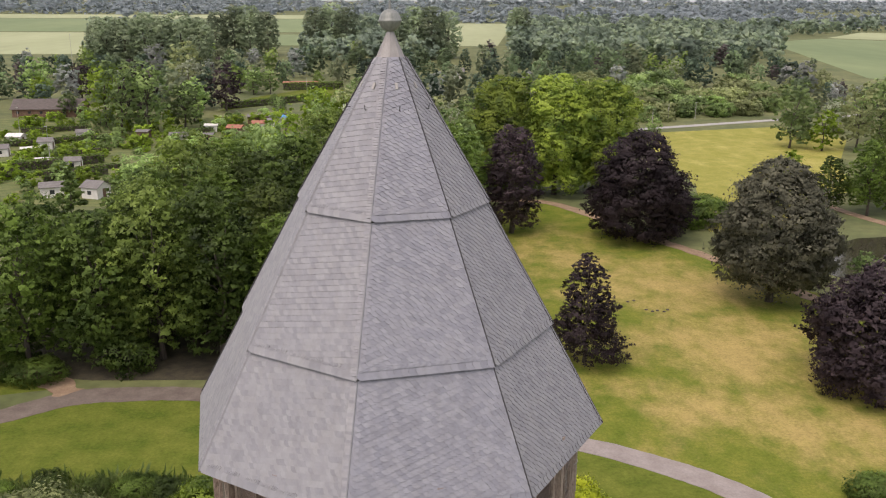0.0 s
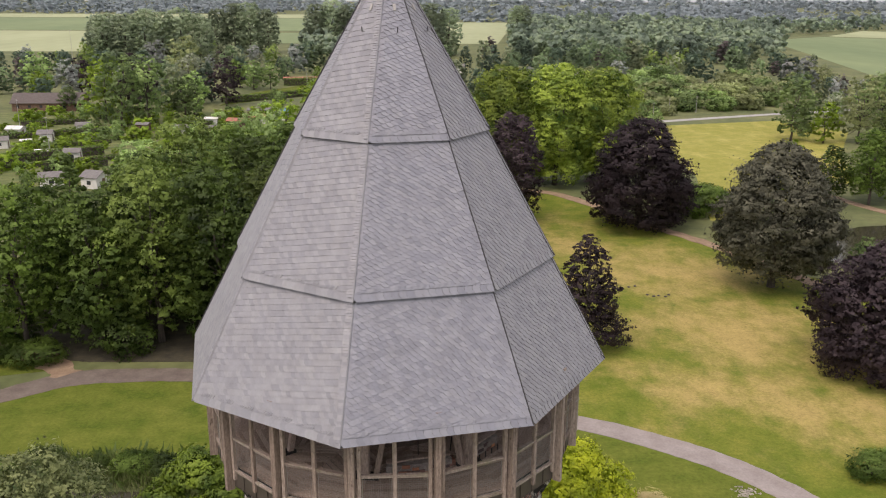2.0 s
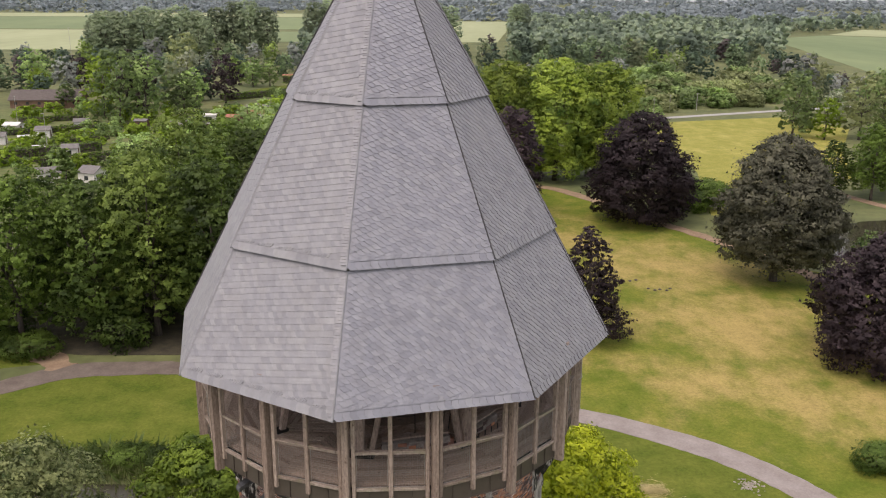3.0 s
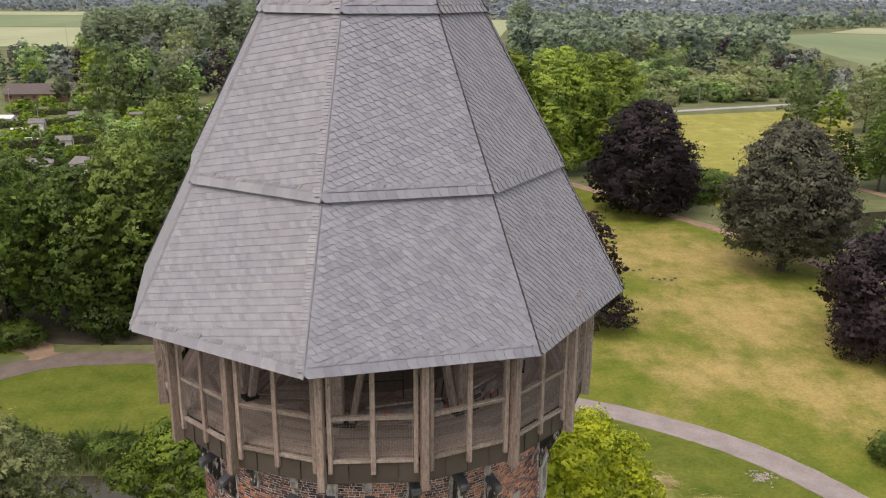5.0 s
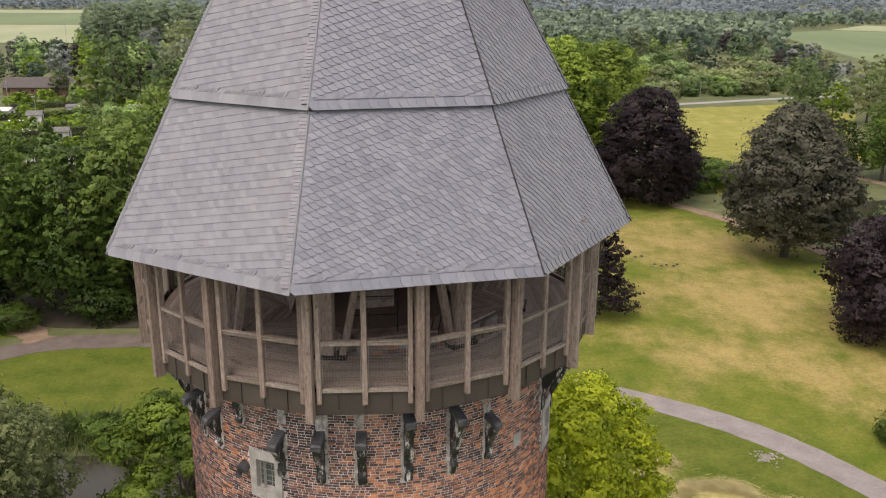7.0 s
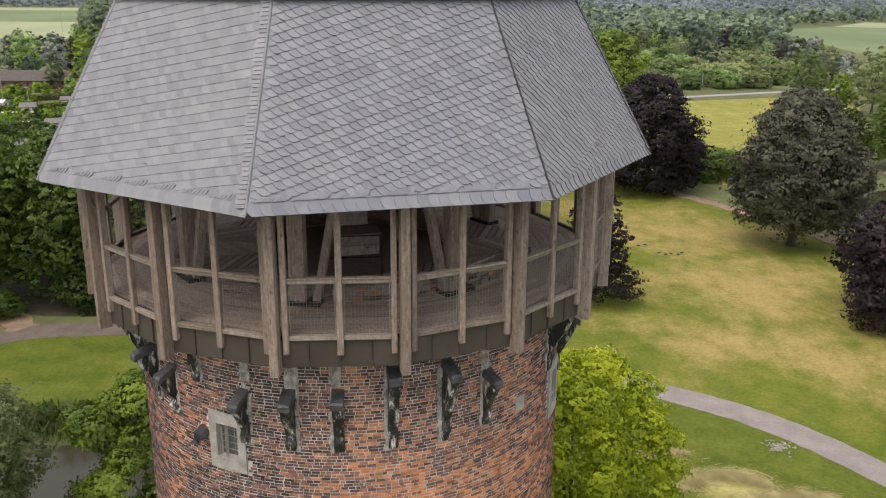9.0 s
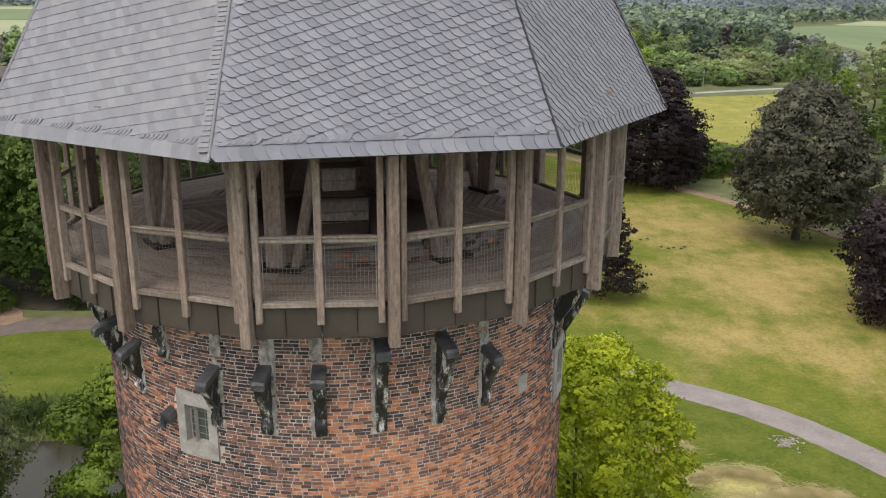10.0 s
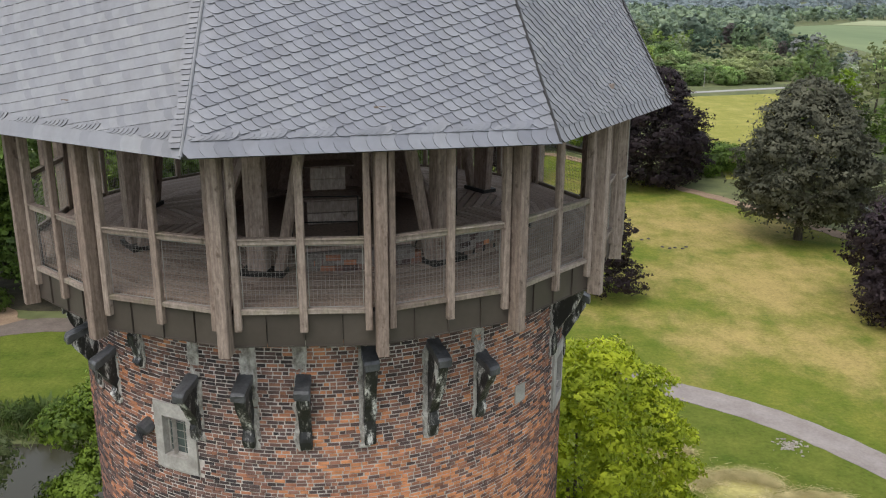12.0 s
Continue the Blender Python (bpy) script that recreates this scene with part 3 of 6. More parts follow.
for a, zt, zb, pr, cap in CORBELS:
    base = tagged(new("corbel"), "", "", "")
    base.parent = tower
    del_w = 0.100 + rng.uniform(-0.01, 0.012)
    out, side = polar(1, a), polar(1, a + 90)

    def prof(points, half, shift=0.0, ragged=0.06, amp=0.014):
        """A worn block of the given (out, z) outline, half thick to either side."""
        bb = Build()
        fine = []
        for (r0, z0), (r1, z1) in zip(points, points[1:] + points[:1]):
            fine += [(r0 + (r1 - r0) * t, z0 + (z1 - z0) * t) for t in (0, 0.33, 0.66)]
        k = len(fine)
        mr, mz = sum(p[0] for p in fine) / k, sum(p[1] for p in fine) / k
        cuts = (-1.0, -0.86, -0.45, 0.0, 0.45, 0.86, 1.0)
        v = []
        for s in cuts:
            e = 0.93 if abs(s) == 1 else 1.0
            for r, z in fine:
                q = out * (R_WALL - 0.06 + mr + (r - mr) * e) + side * (s * half + shift) + Vector((0, 0, mz + (z - mz) * e))
                w = noise.noise_vector(q * 8.0) + noise.noise_vector(q * 19.0) * 0.6
                v.append(q + w * amp + side * (ragged * half * noise.noise(Vector((z * 5.0, a, s > 0)))))
        n = len(cuts)
        bb.add(v, [(c * k + i, c * k + (i + 1) % k, (c + 1) * k + (i + 1) % k, (c + 1) * k + i) for c in range(n - 1) for i in range(k)] + [tuple(range(k - 1, -1, -1)), tuple(range((n - 1) * k, n * k))])
        return bb

    j = lambda s=0.02: rng.uniform(-s, s)
    h = zt - zb
    top_ = 24.38 if a in (-110.0, -98.9, -88.1, -52.3) else min(24.42, zt + rng.uniform(0.12, 0.5))
    part("backing_stone", prof([(0, zb - 0.03)] + [(0.088 + j(), zb - 0.02 + (top_ - zb) * i / 9) for i in range(10)] + [(0, top_)], del_w * 0.95, (0.06 if a < -93 else -0.06) + j(0.02), 0.9, 0.026), M_TARRED, base, "rough grey backing stone")
    part("console", prof([(0.05, zb), (0.13, zb + 0.02), (0.15 + j(), zb + h * 0.14), (0.12 + j(), zb + h * 0.28), (0.10 + pr * 0.26 + j(), zb + h * 0.42), (0.10 + pr * 0.5 + j(), zb + h * 0.58), (0.09 + pr * 0.75 + j(), zb + h * 0.7), (0.08 + pr * 0.95, zt - 0.2), (0.08 + pr, zt - 0.02), (0.06, zt + 0.10)], del_w * 0.86), M_COATED, base, "black-coated stone console with white streaks")
    if cap:
        part("lead_cap", prof([(0.07, zt + 0.02), (0.09 + pr * 0.7, zt - 0.08), (0.10 + pr, zt - 0.15), (0.135 + pr, zt - 0.155), (0.13 + pr, zt - 0.05), (0.10 + pr, zt - 0.005), (0.08 + pr * 0.8, zt + 0.035), (0.07 + pr * 0.4, zt + 0.09), (0.07, zt + 0.16)], del_w * 1.1, 0.0, 0.08, 0.012), M_LEAD, base, "dark lead cap")

# windows: stone frame with a leaded light
for a, z0, z1 in WINDOWS:
    win = tagged(new("window"), "", "", "")
    win.parent = tower
    b = Build()
    ro, ri = R_WALL + 0.045, R_WALL - 0.42
    A = [a - WIN_HALF, a - HOLE_HALF + 0.25, a + HOLE_HALF - 0.25, a + WIN_HALF]
    Z = [z0, z0 + 0.24, z1 - 0.24, z1]
    for i in range(3):
        for k in range(3):
            if i == 1 and k == 1:
                continue
            p = [polar(r, A[i + da], Z[k + dz]) for r in (ro, R_WALL - 0.1) for dz in (0, 1) for da in (0, 1)]
            b.add(p, [(0, 1, 3, 2), (0, 4, 5, 1), (1, 5, 7, 3), (3, 7, 6, 2), (2, 6, 4, 0)])
    for (a0, zz0), (a1, zz1) in (((A[1], Z[1]), (A[2], Z[1])), ((A[2], Z[1]), (A[2], Z[2])), ((A[2], Z[2]), (A[1], Z[2])), ((A[1], Z[2]), (A[1], Z[1]))):
        b.add([polar(R_WALL - 0.1, a0, zz0), polar(R_WALL - 0.1, a1, zz1), polar(ri, a1, zz1), polar(ri, a0, zz0)], [(0, 1, 2, 3)])
    part("frame", b, M_STONE, win, "pale dressed stone surround")
    rg = R_WALL - 0.11
    c = polar(rg, a, (Z[1] + Z[2]) / 2)
    rot = Matrix.Rotation(radians(a + 90), 4, "Z")
    wide, tall = 2 * rg * math.tan(radians(HOLE_HALF - 0.25)), Z[2] - Z[1]
    part("pane", Build().box(Matrix.Translation(c) @ rot, wide, 0.012, tall), M_GLASS, win, "small leaded glass light")
    b = Build()
    for s in (-1, 1):
        b.box(Matrix.Translation(c) @ rot @ Matrix.Translation((s * (wide / 2 - 0.018), -0.012, 0)), 0.034, 0.02, tall)
        b.box(Matrix.Translation(c) @ rot @ Matrix.Translation((0, -0.012, s * (tall / 2 - 0.018))), wide, 0.02, 0.034)
    part("sash", b, M_STONE, win, "white-painted thin sash")
    b = Build()
    for i in range(1, 3):
        b.box(Matrix.Translation(c) @ rot @ Matrix.Translation((wide * (i / 3 - 0.5), -0.009, 0)), 0.014, 0.008, tall)
    for i in range(1, 5):
        b.box(Matrix.Translation(c) @ rot @ Matrix.Translation((0, -0.009, tall * (i / 5 - 0.5))), wide, 0.008, 0.014)
    part("lead_bars", b, M_WIRE, win)
b = Build()
p = [polar(r, a, z) for r in (R_WALL + 0.03, R_WALL - 0.02) for z in (22.37, 22.71) for a in (-41.8, -38.4)]
b.add(p, [(0, 1, 3, 2), (0, 4, 5, 1), (1, 5, 7, 3), (3, 7, 6, 2), (2, 6, 4, 0)])
part("stone_block", b, M_STONE, tower, "pale stone let into the brickwork")
part("spout", Build().tube([polar(4.75, -122.6, 22.42), polar(4.98, -122.6, 22.36), polar(5.06, -122.8, 22.22)], [0.14, 0.13, 0.10], 10), M_LEAD, tower, "grey lead-covered stub")
# ragged mortar under the gallery
b = Build()
for k in range(150):
    a = rng.uniform(-180, 180)
    b.box(Matrix.Translation(polar(R_WALL + 0.01, a, rng.uniform(24.1, 24.4))) @ Matrix.Rotation(radians(a + rng.uniform(-20, 20)), 4, "Z") @ Matrix.Rotation(rng.uniform(-0.3, 0.3), 4, "X"), rng.uniform(0.03, 0.07), rng.uniform(0.08, 0.3), rng.uniform(0.04, 0.09), 0.01)
tagged(part("mortar_rubble", b, M_RUBBLE, tower, "lumps of old mortar and rubble"), kind="stuff")

# ---- spire roof ----
roof = thing("spire_roof", "eight-sided three-tier spire roof of grey slate", "roof")
SW, SH = 0.140, 0.163


def slate_outline(wd, h):
    arc = [(0.92 * wd * (1 - math.cos(t)), h * 1.06 * (1 - math.sin(t))) for t in (0.0, 0.35, 0.7, 1.05, 1.4)]
    return arc + [(0.95 * wd, 0.0), (1.75 * wd, 0.0), (1.75 * wd, h * 1.06)]


def slate_height(u, v, wd, h):
    return 0.010 + 0.024 * (1 - v / (h * 1.06)) + 0.022 * (1 - u / (1.75 * wd))


def slate_solid(outline, heights, thick=0.015):
    k = len(outline)
    v = [(x, y, z) for (x, y), z in zip(outline, heights)] + [(x, y, z - thick) for (x, y), z in zip(outline, heights)]
    f = [tuple(range(k))] + [(i, k + i, k + (i + 1) % k, (i + 1) % k) for i in range(k)]
    return v, f


full_outline = slate_outline(SW, SH)
b = Build()
b.add(*slate_solid(full_outline, [slate_height(x, y, SW, SH) for x, y in full_outline]))
SLATE_MESH = b.mesh("slate", M_SLATE)


def dark_edges(me):
    """Darkens the rims of the slates: lap shadows, with joint dirt, put into the colour."""
    me.materials.append(M_SLATE_EDGE)
    corner = np.empty(len(me.loops), np.int32)
    me.loops.foreach_get("vertex_index", corner)
    start = np.empty(len(me.polygons), np.int32)
    me.polygons.foreach_get("loop_start", start)
    # the second corner of a rim face is its first one's lower twin, of a top face its neighbour
    me.polygons.foreach_set("material_index", (corner[start + 1] - corner[start] > 1).astype(np.int32))


def warm_light_faces(me):
    """Tints all roof faces but one warmer, their warm light put into the slate colour."""
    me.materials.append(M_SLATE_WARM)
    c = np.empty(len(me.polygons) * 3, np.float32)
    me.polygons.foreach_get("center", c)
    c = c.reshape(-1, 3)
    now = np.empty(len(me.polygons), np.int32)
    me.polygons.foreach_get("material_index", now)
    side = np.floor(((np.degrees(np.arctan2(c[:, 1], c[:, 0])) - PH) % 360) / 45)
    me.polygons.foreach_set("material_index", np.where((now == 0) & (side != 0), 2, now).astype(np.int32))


dark_edges(SLATE_MESH)
slate_parts = 0
for tier, za, ra, zb, rb, edge in (("lower_tier", Z_EAVE, R_EAVE, Z_MID + 0.02, R_MID - 0.13, 0.2), ("middle_tier", Z_MID, R_MID, Z_UP + 0.02, R_UP - 0.11, 0.19), ("upper_tier", Z_UP, R_UP, Z_TOP, R_TOP, 0.17)):
    b = Build()
    low = [polar(ra - 0.01, PH + 45 * k, za) for k in range(8)]
    high = [polar(rb, PH + 45 * k, zb) for k in range(8)]
    low2 = [polar(ra - 0.05, PH + 45 * k, za - 0.045) for k in range(8)]
    high2 = [polar(rb - 0.12, PH + 45 * k, zb - 0.1) for k in range(8)]
    ring = lambda i, j, k: (i * 8 + k, i * 8 + (k + 1) % 8, j * 8 + (k + 1) % 8, j * 8 + k)
    b.add(low + high + low2 + high2, [ring(0, 1, k) for k in range(8)] + [ring(2, 0, k) for k in range(8)] + [ring(3, 2, k) for k in range(8)] + [ring(1, 3, k) for k in range(8)])
    body = part(tier, b, M_SLATE_BASE, roof, "boarded " + tier.replace("_", " ") + " under the slates")
    rest, hips, flush = Build(), Build(), Build()
    for k in range(8):
        A, B, C, D = low[k], low[(k + 1) % 8], high[(k + 1) % 8], high[k]
        u = (B - A).normalized()
        v = (D - A) - u * (D - A).dot(u)
        v.normalize()
        nrm = u.cross(v)
        m = Matrix((u, v, nrm)).transposed().to_4x4()
        m.translation = A
        wid, run = (B - A).length, (D - A).dot(v)
        inset = (wid - (C - D).length) / 2
        strip = 0.13 if k in (6, 7) else 0.05 if k != 0 else 0.0
        sl = math.hypot(inset, run)
        lean = inset / run
        tuck = strip * 0.6 * run / sl
        region = [(lean * edge * 0.92, edge * 0.92), (wid - tuck - lean * edge, edge * 0.92), (wid - tuck - inset, run), (inset, run)]
        whole = area(full_outline)
        ROW_TILT = radians({7: 11.5, 0: 18.0, 1: 14.0}.get(k, 12.0))
        SWK, SHK = (0.158, 0.196) if k == 1 else (SW, SH)
        outline = slate_outline(SWK, SHK)
        ct, st = math.cos(ROW_TILT), math.sin(ROW_TILT)
        rows = int((run + wid * st) / SHK) + 4
        for i in range(-int(wid * st / SHK) - 3, rows):
            shift = rng.uniform(0, SWK)
            for j in range(-3, int((wid + run) / SWK) + 4):
                ou, ov = j * SWK + shift, i * SHK
                pu, pv = ou * ct - ov * st, ou * st + ov * ct
                if not (-0.5 < pu < wid + 0.3 and -0.5 < pv < run + 0.3):
                    continue
                wob = 0.012 if k in (0, 1, 7) else 0.0
                turn = ROW_TILT + rng.uniform(-wob, wob) * 1.3
                c2, s2 = math.cos(turn), math.sin(turn)
                world_poly = [(pu + x * c2 - y * s2, pv + x * s2 + y * c2) for x, y in outline]
                cl = clip_to(world_poly, region)
                if len(cl) < 3 or area(cl) < 0.006:
                    continue
                if area(cl) > whole * 0.999 and slate_parts < 300 and tier == "lower_tier" and k == 0:
                    slate_parts += 1
                    ob = part("slate", SLATE_MESH, None, body)
                    ob.matrix_basis = m @ Matrix.Translation((pu, pv, 0)) @ Matrix.Rotation(turn, 4, "Z")
                    continue
                hs = []
                for x, y in cl:
                    lu, lv = (x - pu) * c2 + (y - pv) * s2, -(x - pu) * s2 + (y - pv) * c2
                    hs.append(slate_height(lu, lv, SWK, SHK) * (0.9 if k == 1 else 0.62 if k in (6, 7) else 0.9) * (min(1.0, 0.3 + 4 * max(0.0, x - lean * y)) if k == 0 else 1.0) + rng.uniform(0, 0.001))
                vv, ff = slate_solid(cl, hs, 0.012 if k == 1 else 0.010 if k in (6, 7) else 0.014)
                rest.add([m @ Vector(p) for p in vv], ff)
        # border course along the eave
        x = 0.0
        while x < wid - 0.02:
            w2 = min(0.2 * rng.uniform(0.85, 1.1), wid - x)
            o = [(x + 0.05, edge), (x + 0.015, edge * 0.6), (x + 0.03, edge * 0.2), (x + 0.09, -0.035), (min(wid + 0.04, x + w2 + 0.1), -0.035), (min(wid + 0.04, x + w2 + 0.06), edge)]
            o = clip_to(o, [(-0.03, -0.05), (wid + 0.04, -0.05), (wid - lean * edge + 0.03, edge), (lean * edge - 0.02, edge)])
            if len(o) > 2:
                vv, ff = slate_solid(o, [0.012 + 0.018 * (1 - (p[0] - x) / 0.3) + 0.008 * (1 - p[1] / edge) for p in o])
                rest.add([m @ Vector(p) for p in vv], ff)
            x += w2
        # fans of small slates, curved the other way, where the courses run out on the eave course
        x = 0.12
        while x < wid - 0.6 and k in (0, 7):
            for q in range(5, -1, -1):
                x0, y0, hf = x + 0.085 * q, edge * 0.93, 0.145 * (1 - 0.10 * (5 - q))
                o = [(x0, y0), (x0 + 0.05, y0)] + [(x0 + 0.05 + 0.15 * math.sin(t), y0 + hf * (1 - math.cos(t))) for t in (0.35, 0.7, 1.05, 1.35)] + [(x0 + 0.1, y0 + hf)]
                vv, ff = slate_solid(o, [(0.021 if k == 7 else 0.034) + 0.018 * (p[0] - x0) / 0.2 for p in o], 0.012)
                rest.add([m @ Vector(p) for p in vv], ff)
            x += 0.62 * rng.uniform(0.9, 1.2)
        # hip course down the right-hand edge
        e0, ed = (wid - lean * edge * 0.5, edge * 0.5), (-inset / sl, run / sl)
        en = (-run / sl, -inset / sl)
        y = 0.0
        while y < sl - 0.1 and strip:
            hgt = 0.078 * rng.uniform(0.85, 1.15)
            wl_ = strip * rng.uniform(0.85, 1.4)
            lip = -0.010 if k in (6, 7) else -0.034
            o = [(lip, 0.0), (lip, hgt * 1.5), (wl_, hgt * 1.5), (wl_, hgt * 0.35), (wl_ * 0.8, 0.0)]
            q = [(e0[0] + ed[0] * (y + d) + en[0] * s, e0[1] + ed[1] * (y + d) + en[1] * s) for s, d in o]
            q = q[::-1]
            hh = [0.038 + 0.020 * max(0, s) / 0.13 + 0.020 * (1 - d / (hgt * 1.5)) for s, d in o][::-1]
            if max(p[1] for p in q) < run:
                vv, ff = slate_solid(q, hh, 0.05 if k in (6, 7) else 0.045)
                (flush if k in (6, 7) else hips).add([m @ Vector(p) for p in vv], ff)
            y += hgt
    for k in range(8):
        if k in (1, 2, 3, 4):
            up = polar(0.022 if k == 1 else 0.03, PH + 45 * k)
            # dark strip added in place of the shadow gap under the overhanging slates
            part("hip_batten", Build().beam(low[k] + up, high[k] + up, 0.03 if k == 1 else 0.05, 0.07, 0.008, polar(1, PH + 45 * k)), M_SLATE_EDGE, body, "dark strip for the shadow gap along the hip")
        if k in (0, 7):
            up = polar(0.016, PH + 45 * k)
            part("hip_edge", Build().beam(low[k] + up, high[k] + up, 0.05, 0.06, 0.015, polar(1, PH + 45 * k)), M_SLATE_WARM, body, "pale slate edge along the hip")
    cover = part("slate_covering", rest, M_SLATE, body)
    dark_edges(cover.data)
    warm_light_faces(cover.data)
    tagged(cover, kind="stuff")
    cover = part("hip_slates", flush, M_SLATE, body)
    cover.data.materials.append(M_SLATE_EDGE)
    cover.data.polygons.foreach_set("material_index", np.tile(np.array([0, 1, 1, 0, 0, 1], np.int32), len(cover.data.polygons) // 6))
    warm_light_faces(cover.data)
    tagged(cover, kind="stuff")
    hip = part("hip_slates", hips, M_SLATE, body)
    dark_edges(hip.data)
    warm_light_faces(hip.data)
    tagged(hip, kind="stuff")
# metal cone, ball and rod, roof hooks and snow pegs
finial = tagged(new("finial"), "grey metal cone, ball and rod")
finial.parent = roof
part("cone", Build().lathe([(R_TOP + 0.06, Z_TOP - 0.10), (R_TOP - 0.02, Z_TOP + 0.02), (0.26, Z_TOP + 0.33), (0.12, Z_TOP + 0.66), (0.06, Z_TOP + 0.74)], 8), M_COPPER, finial, "weathered brownish metal cone")
prof_ = [(0.05, 39.24)] + [(0.315 * math.sin(radians(t)), 39.56 - 0.315 * math.cos(radians(t))) for t in range(12, 90, 13)] + [(0.335, 39.545), (0.335, 39.575)] + [(0.315 * math.sin(radians(t)), 39.56 - 0.315 * math.cos(radians(t))) for t in range(95, 175, 13)] + [(0.04, 39.875)]
part("ball", Build().lathe(prof_, 40), M_BALL, finial, "round ball with a raised seam", True)
part("rod", Build().tube([(0, 0, 39.85), (0, 0, 40.1), (0, 0, 41.4)], [0.045, 0.03, 0.02], 8), M_BALL, finial)
for k in range(8):
    a = PH + 22.5 + 45 * k
    sl_ = (R_UP - R_TOP) * math.cos(radians(22.5)) / (Z_TOP - Z_UP)
    for z, kind_ in ((37.7, 0), (37.15, 1)):
        r = (R_TOP + (Z_TOP - z) / (Z_TOP - Z_UP) * (R_UP - R_TOP)) * math.cos(radians(22.5))
        q = polar(r + 0.03, a, z)
        if kind_ == 0:
            part("vent_cap", Build().beam(q, q + Vector((0, 0, 0.17)) - polar(0.17 * sl_, a), 0.085, 0.07, 0.01, polar(1, a)), M_WIRE, roof)
        else:
            part("roof_hook", Build().tube([q, q + polar(0.10, a, 0.0), q + polar(0.12, a, 0.14)], [0.015, 0.015, 0.012], 5), M_IRON, roof)

# ---- timber gallery ----
gallery = thing("viewing_gallery", "open timber viewing gallery of grey weathered posts", "gallery", pose(0.02, 0, 0, 0, 0, 0.35))
RG = 5.66
CORNER = [polar(RG, PH + 22.5 * k) for k in range(17)]


def timber(name, w, h, length, bevel=0.012, mat_=None):
    return Build().box(Matrix.Translation((0, 0, length / 2)), w, h, length, bevel).mesh(name, mat_ or M_TIMBER)


post_mesh = timber("corner_post", 0.24, 0.165, 3.6)
side_mesh = timber("side_post", 0.135, 0.105, 3.25)
mid_mesh = timber("middle_post", 0.115, 0.10, 3.27)
bay = (CORNER[1] - CORNER[0]).length
rail_len = bay / 2 - 0.222 - 0.0575
rail_mesh = Build().box(Matrix.Identity(4), 0.075, 0.07, rail_len, 0.008).mesh("top_rail", M_RAIL)
sill_mesh = Build().box(Matrix.Identity(4), 0.09, 0.075, rail_len, 0.008).mesh("bottom_rail", M_RAIL)
cap_mesh = Build().box(Matrix.Identity(4), 0.12, 0.025, rail_len, 0.005).mesh("rail_cap", M_RAIL)
# wire panel, local x along the bay, z up
b = Build()
pw, phh = rail_len - 0.05, 0.92
for i in range(14):
    x = -pw / 2 + pw * i / 13
    b.tube([(x, 0, 0), (x, 0, phh)], [0.0026, 0.0026], 3)
for i in range(15):
    z = phh * i / 14
    b.tube([(-pw / 2, 0.003, z), (pw / 2, 0.003, z)], [0.0026, 0.0026], 3)
mesh_wires = b.mesh("wire_mesh", M_WIRE)
b = Build()
for s in (-1, 1):
    b.box(Matrix.Translation((s * pw / 2, 0, phh / 2)), 0.012, 0.006, phh)
    b.box(Matrix.Translation((0, 0, phh / 2 + s * phh / 2)), pw, 0.006, 0.012)
    b.box(Matrix.Translation((s * pw * 0.38, -0.004, phh + 0.03)), 0.018, 0.008, 0.07)
wire_mesh = b.mesh("wire_panel", M_WIRE)
fw = 2 * 5.52 * math.tan(radians(11.25)) / 4
b = Build()
b.box(Matrix.Translation((0, 0, -0.255)), fw - 0.012, 0.02, 0.51)
b.box(Matrix.Translation((fw / 2 - 0.01, -0.02, -0.255)), 0.016, 0.035, 0.51)
b.box(Matrix.Translation((0, -0.008, -0.50)), fw - 0.012, 0.04, 0.015)
fascia_mesh = b.mesh("fascia_panel", M_FASCIA)


def place(name, me, x, y, z, bearing, extra=None, label=""):
    ob = part(name, me, None, gallery, label)
    ob.matrix_basis = Matrix.Translation((x, y, z)) @ Matrix.Rotation(radians(bearing), 4, "Z") @ (extra or Matrix.Identity(4))
    return ob


for k in range(16):
    a = PH + 22.5 * k
    c = polar(5.745, a)
    place("corner_post", post_mesh, c.x, c.y, 24.345 + rng.uniform(-0.015, 0.015), a + rng.uniform(-2, 2), None, "heavy grey corner post hanging below the deck")
    P, Q = CORNER[k], CORNER[k + 1]
    d = (Q - P).normalized()
    am = a + 11.25
    for s, e in ((P + d * 0.168, 0), (Q - d * 0.168, 1)):
        place("side_post", side_mesh, s.x, s.y, 24.70 + rng.uniform(-0.01, 0.01), am + rng.uniform(-1.5, 1.5))
    M_ = (P + Q) / 2 + polar(0.02, am)
    place("middle_post", mid_mesh, M_.x, M_.y, 24.68, am + 90)
    for s, e in ((0.222, 0), (bay / 2 + 0.0575, 1)):
        mid = P + d * (s + rail_len / 2)
        lay = Matrix.Rotation(radians(90), 4, "X")
        place("top_rail", rail_mesh, mid.x, mid.y, 26.015, am, lay)
        place("rail_cap", cap_mesh, mid.x, mid.y, 26.066, am, lay)
        place("bottom_rail", sill_mesh, mid.x, mid.y, 24.985, am, lay)
        panel = place("wire_panel", wire_mesh, mid.x - 0.03 * math.cos(radians(am)), mid.y - 0.03 * math.sin(radians(am)), 25.035, am + 90, None, "galvanised wire mesh panel")
        tagged(part("wire_mesh", mesh_wires, None, panel), kind="stuff")
    for i in range(4):
        q = polar(5.52, am) + d * fw * (i - 1.5)
        place("fascia_panel", fascia_mesh, q.x, q.y, 24.94, am + 90, None, "brown metal fascia sheet with a standing seam")
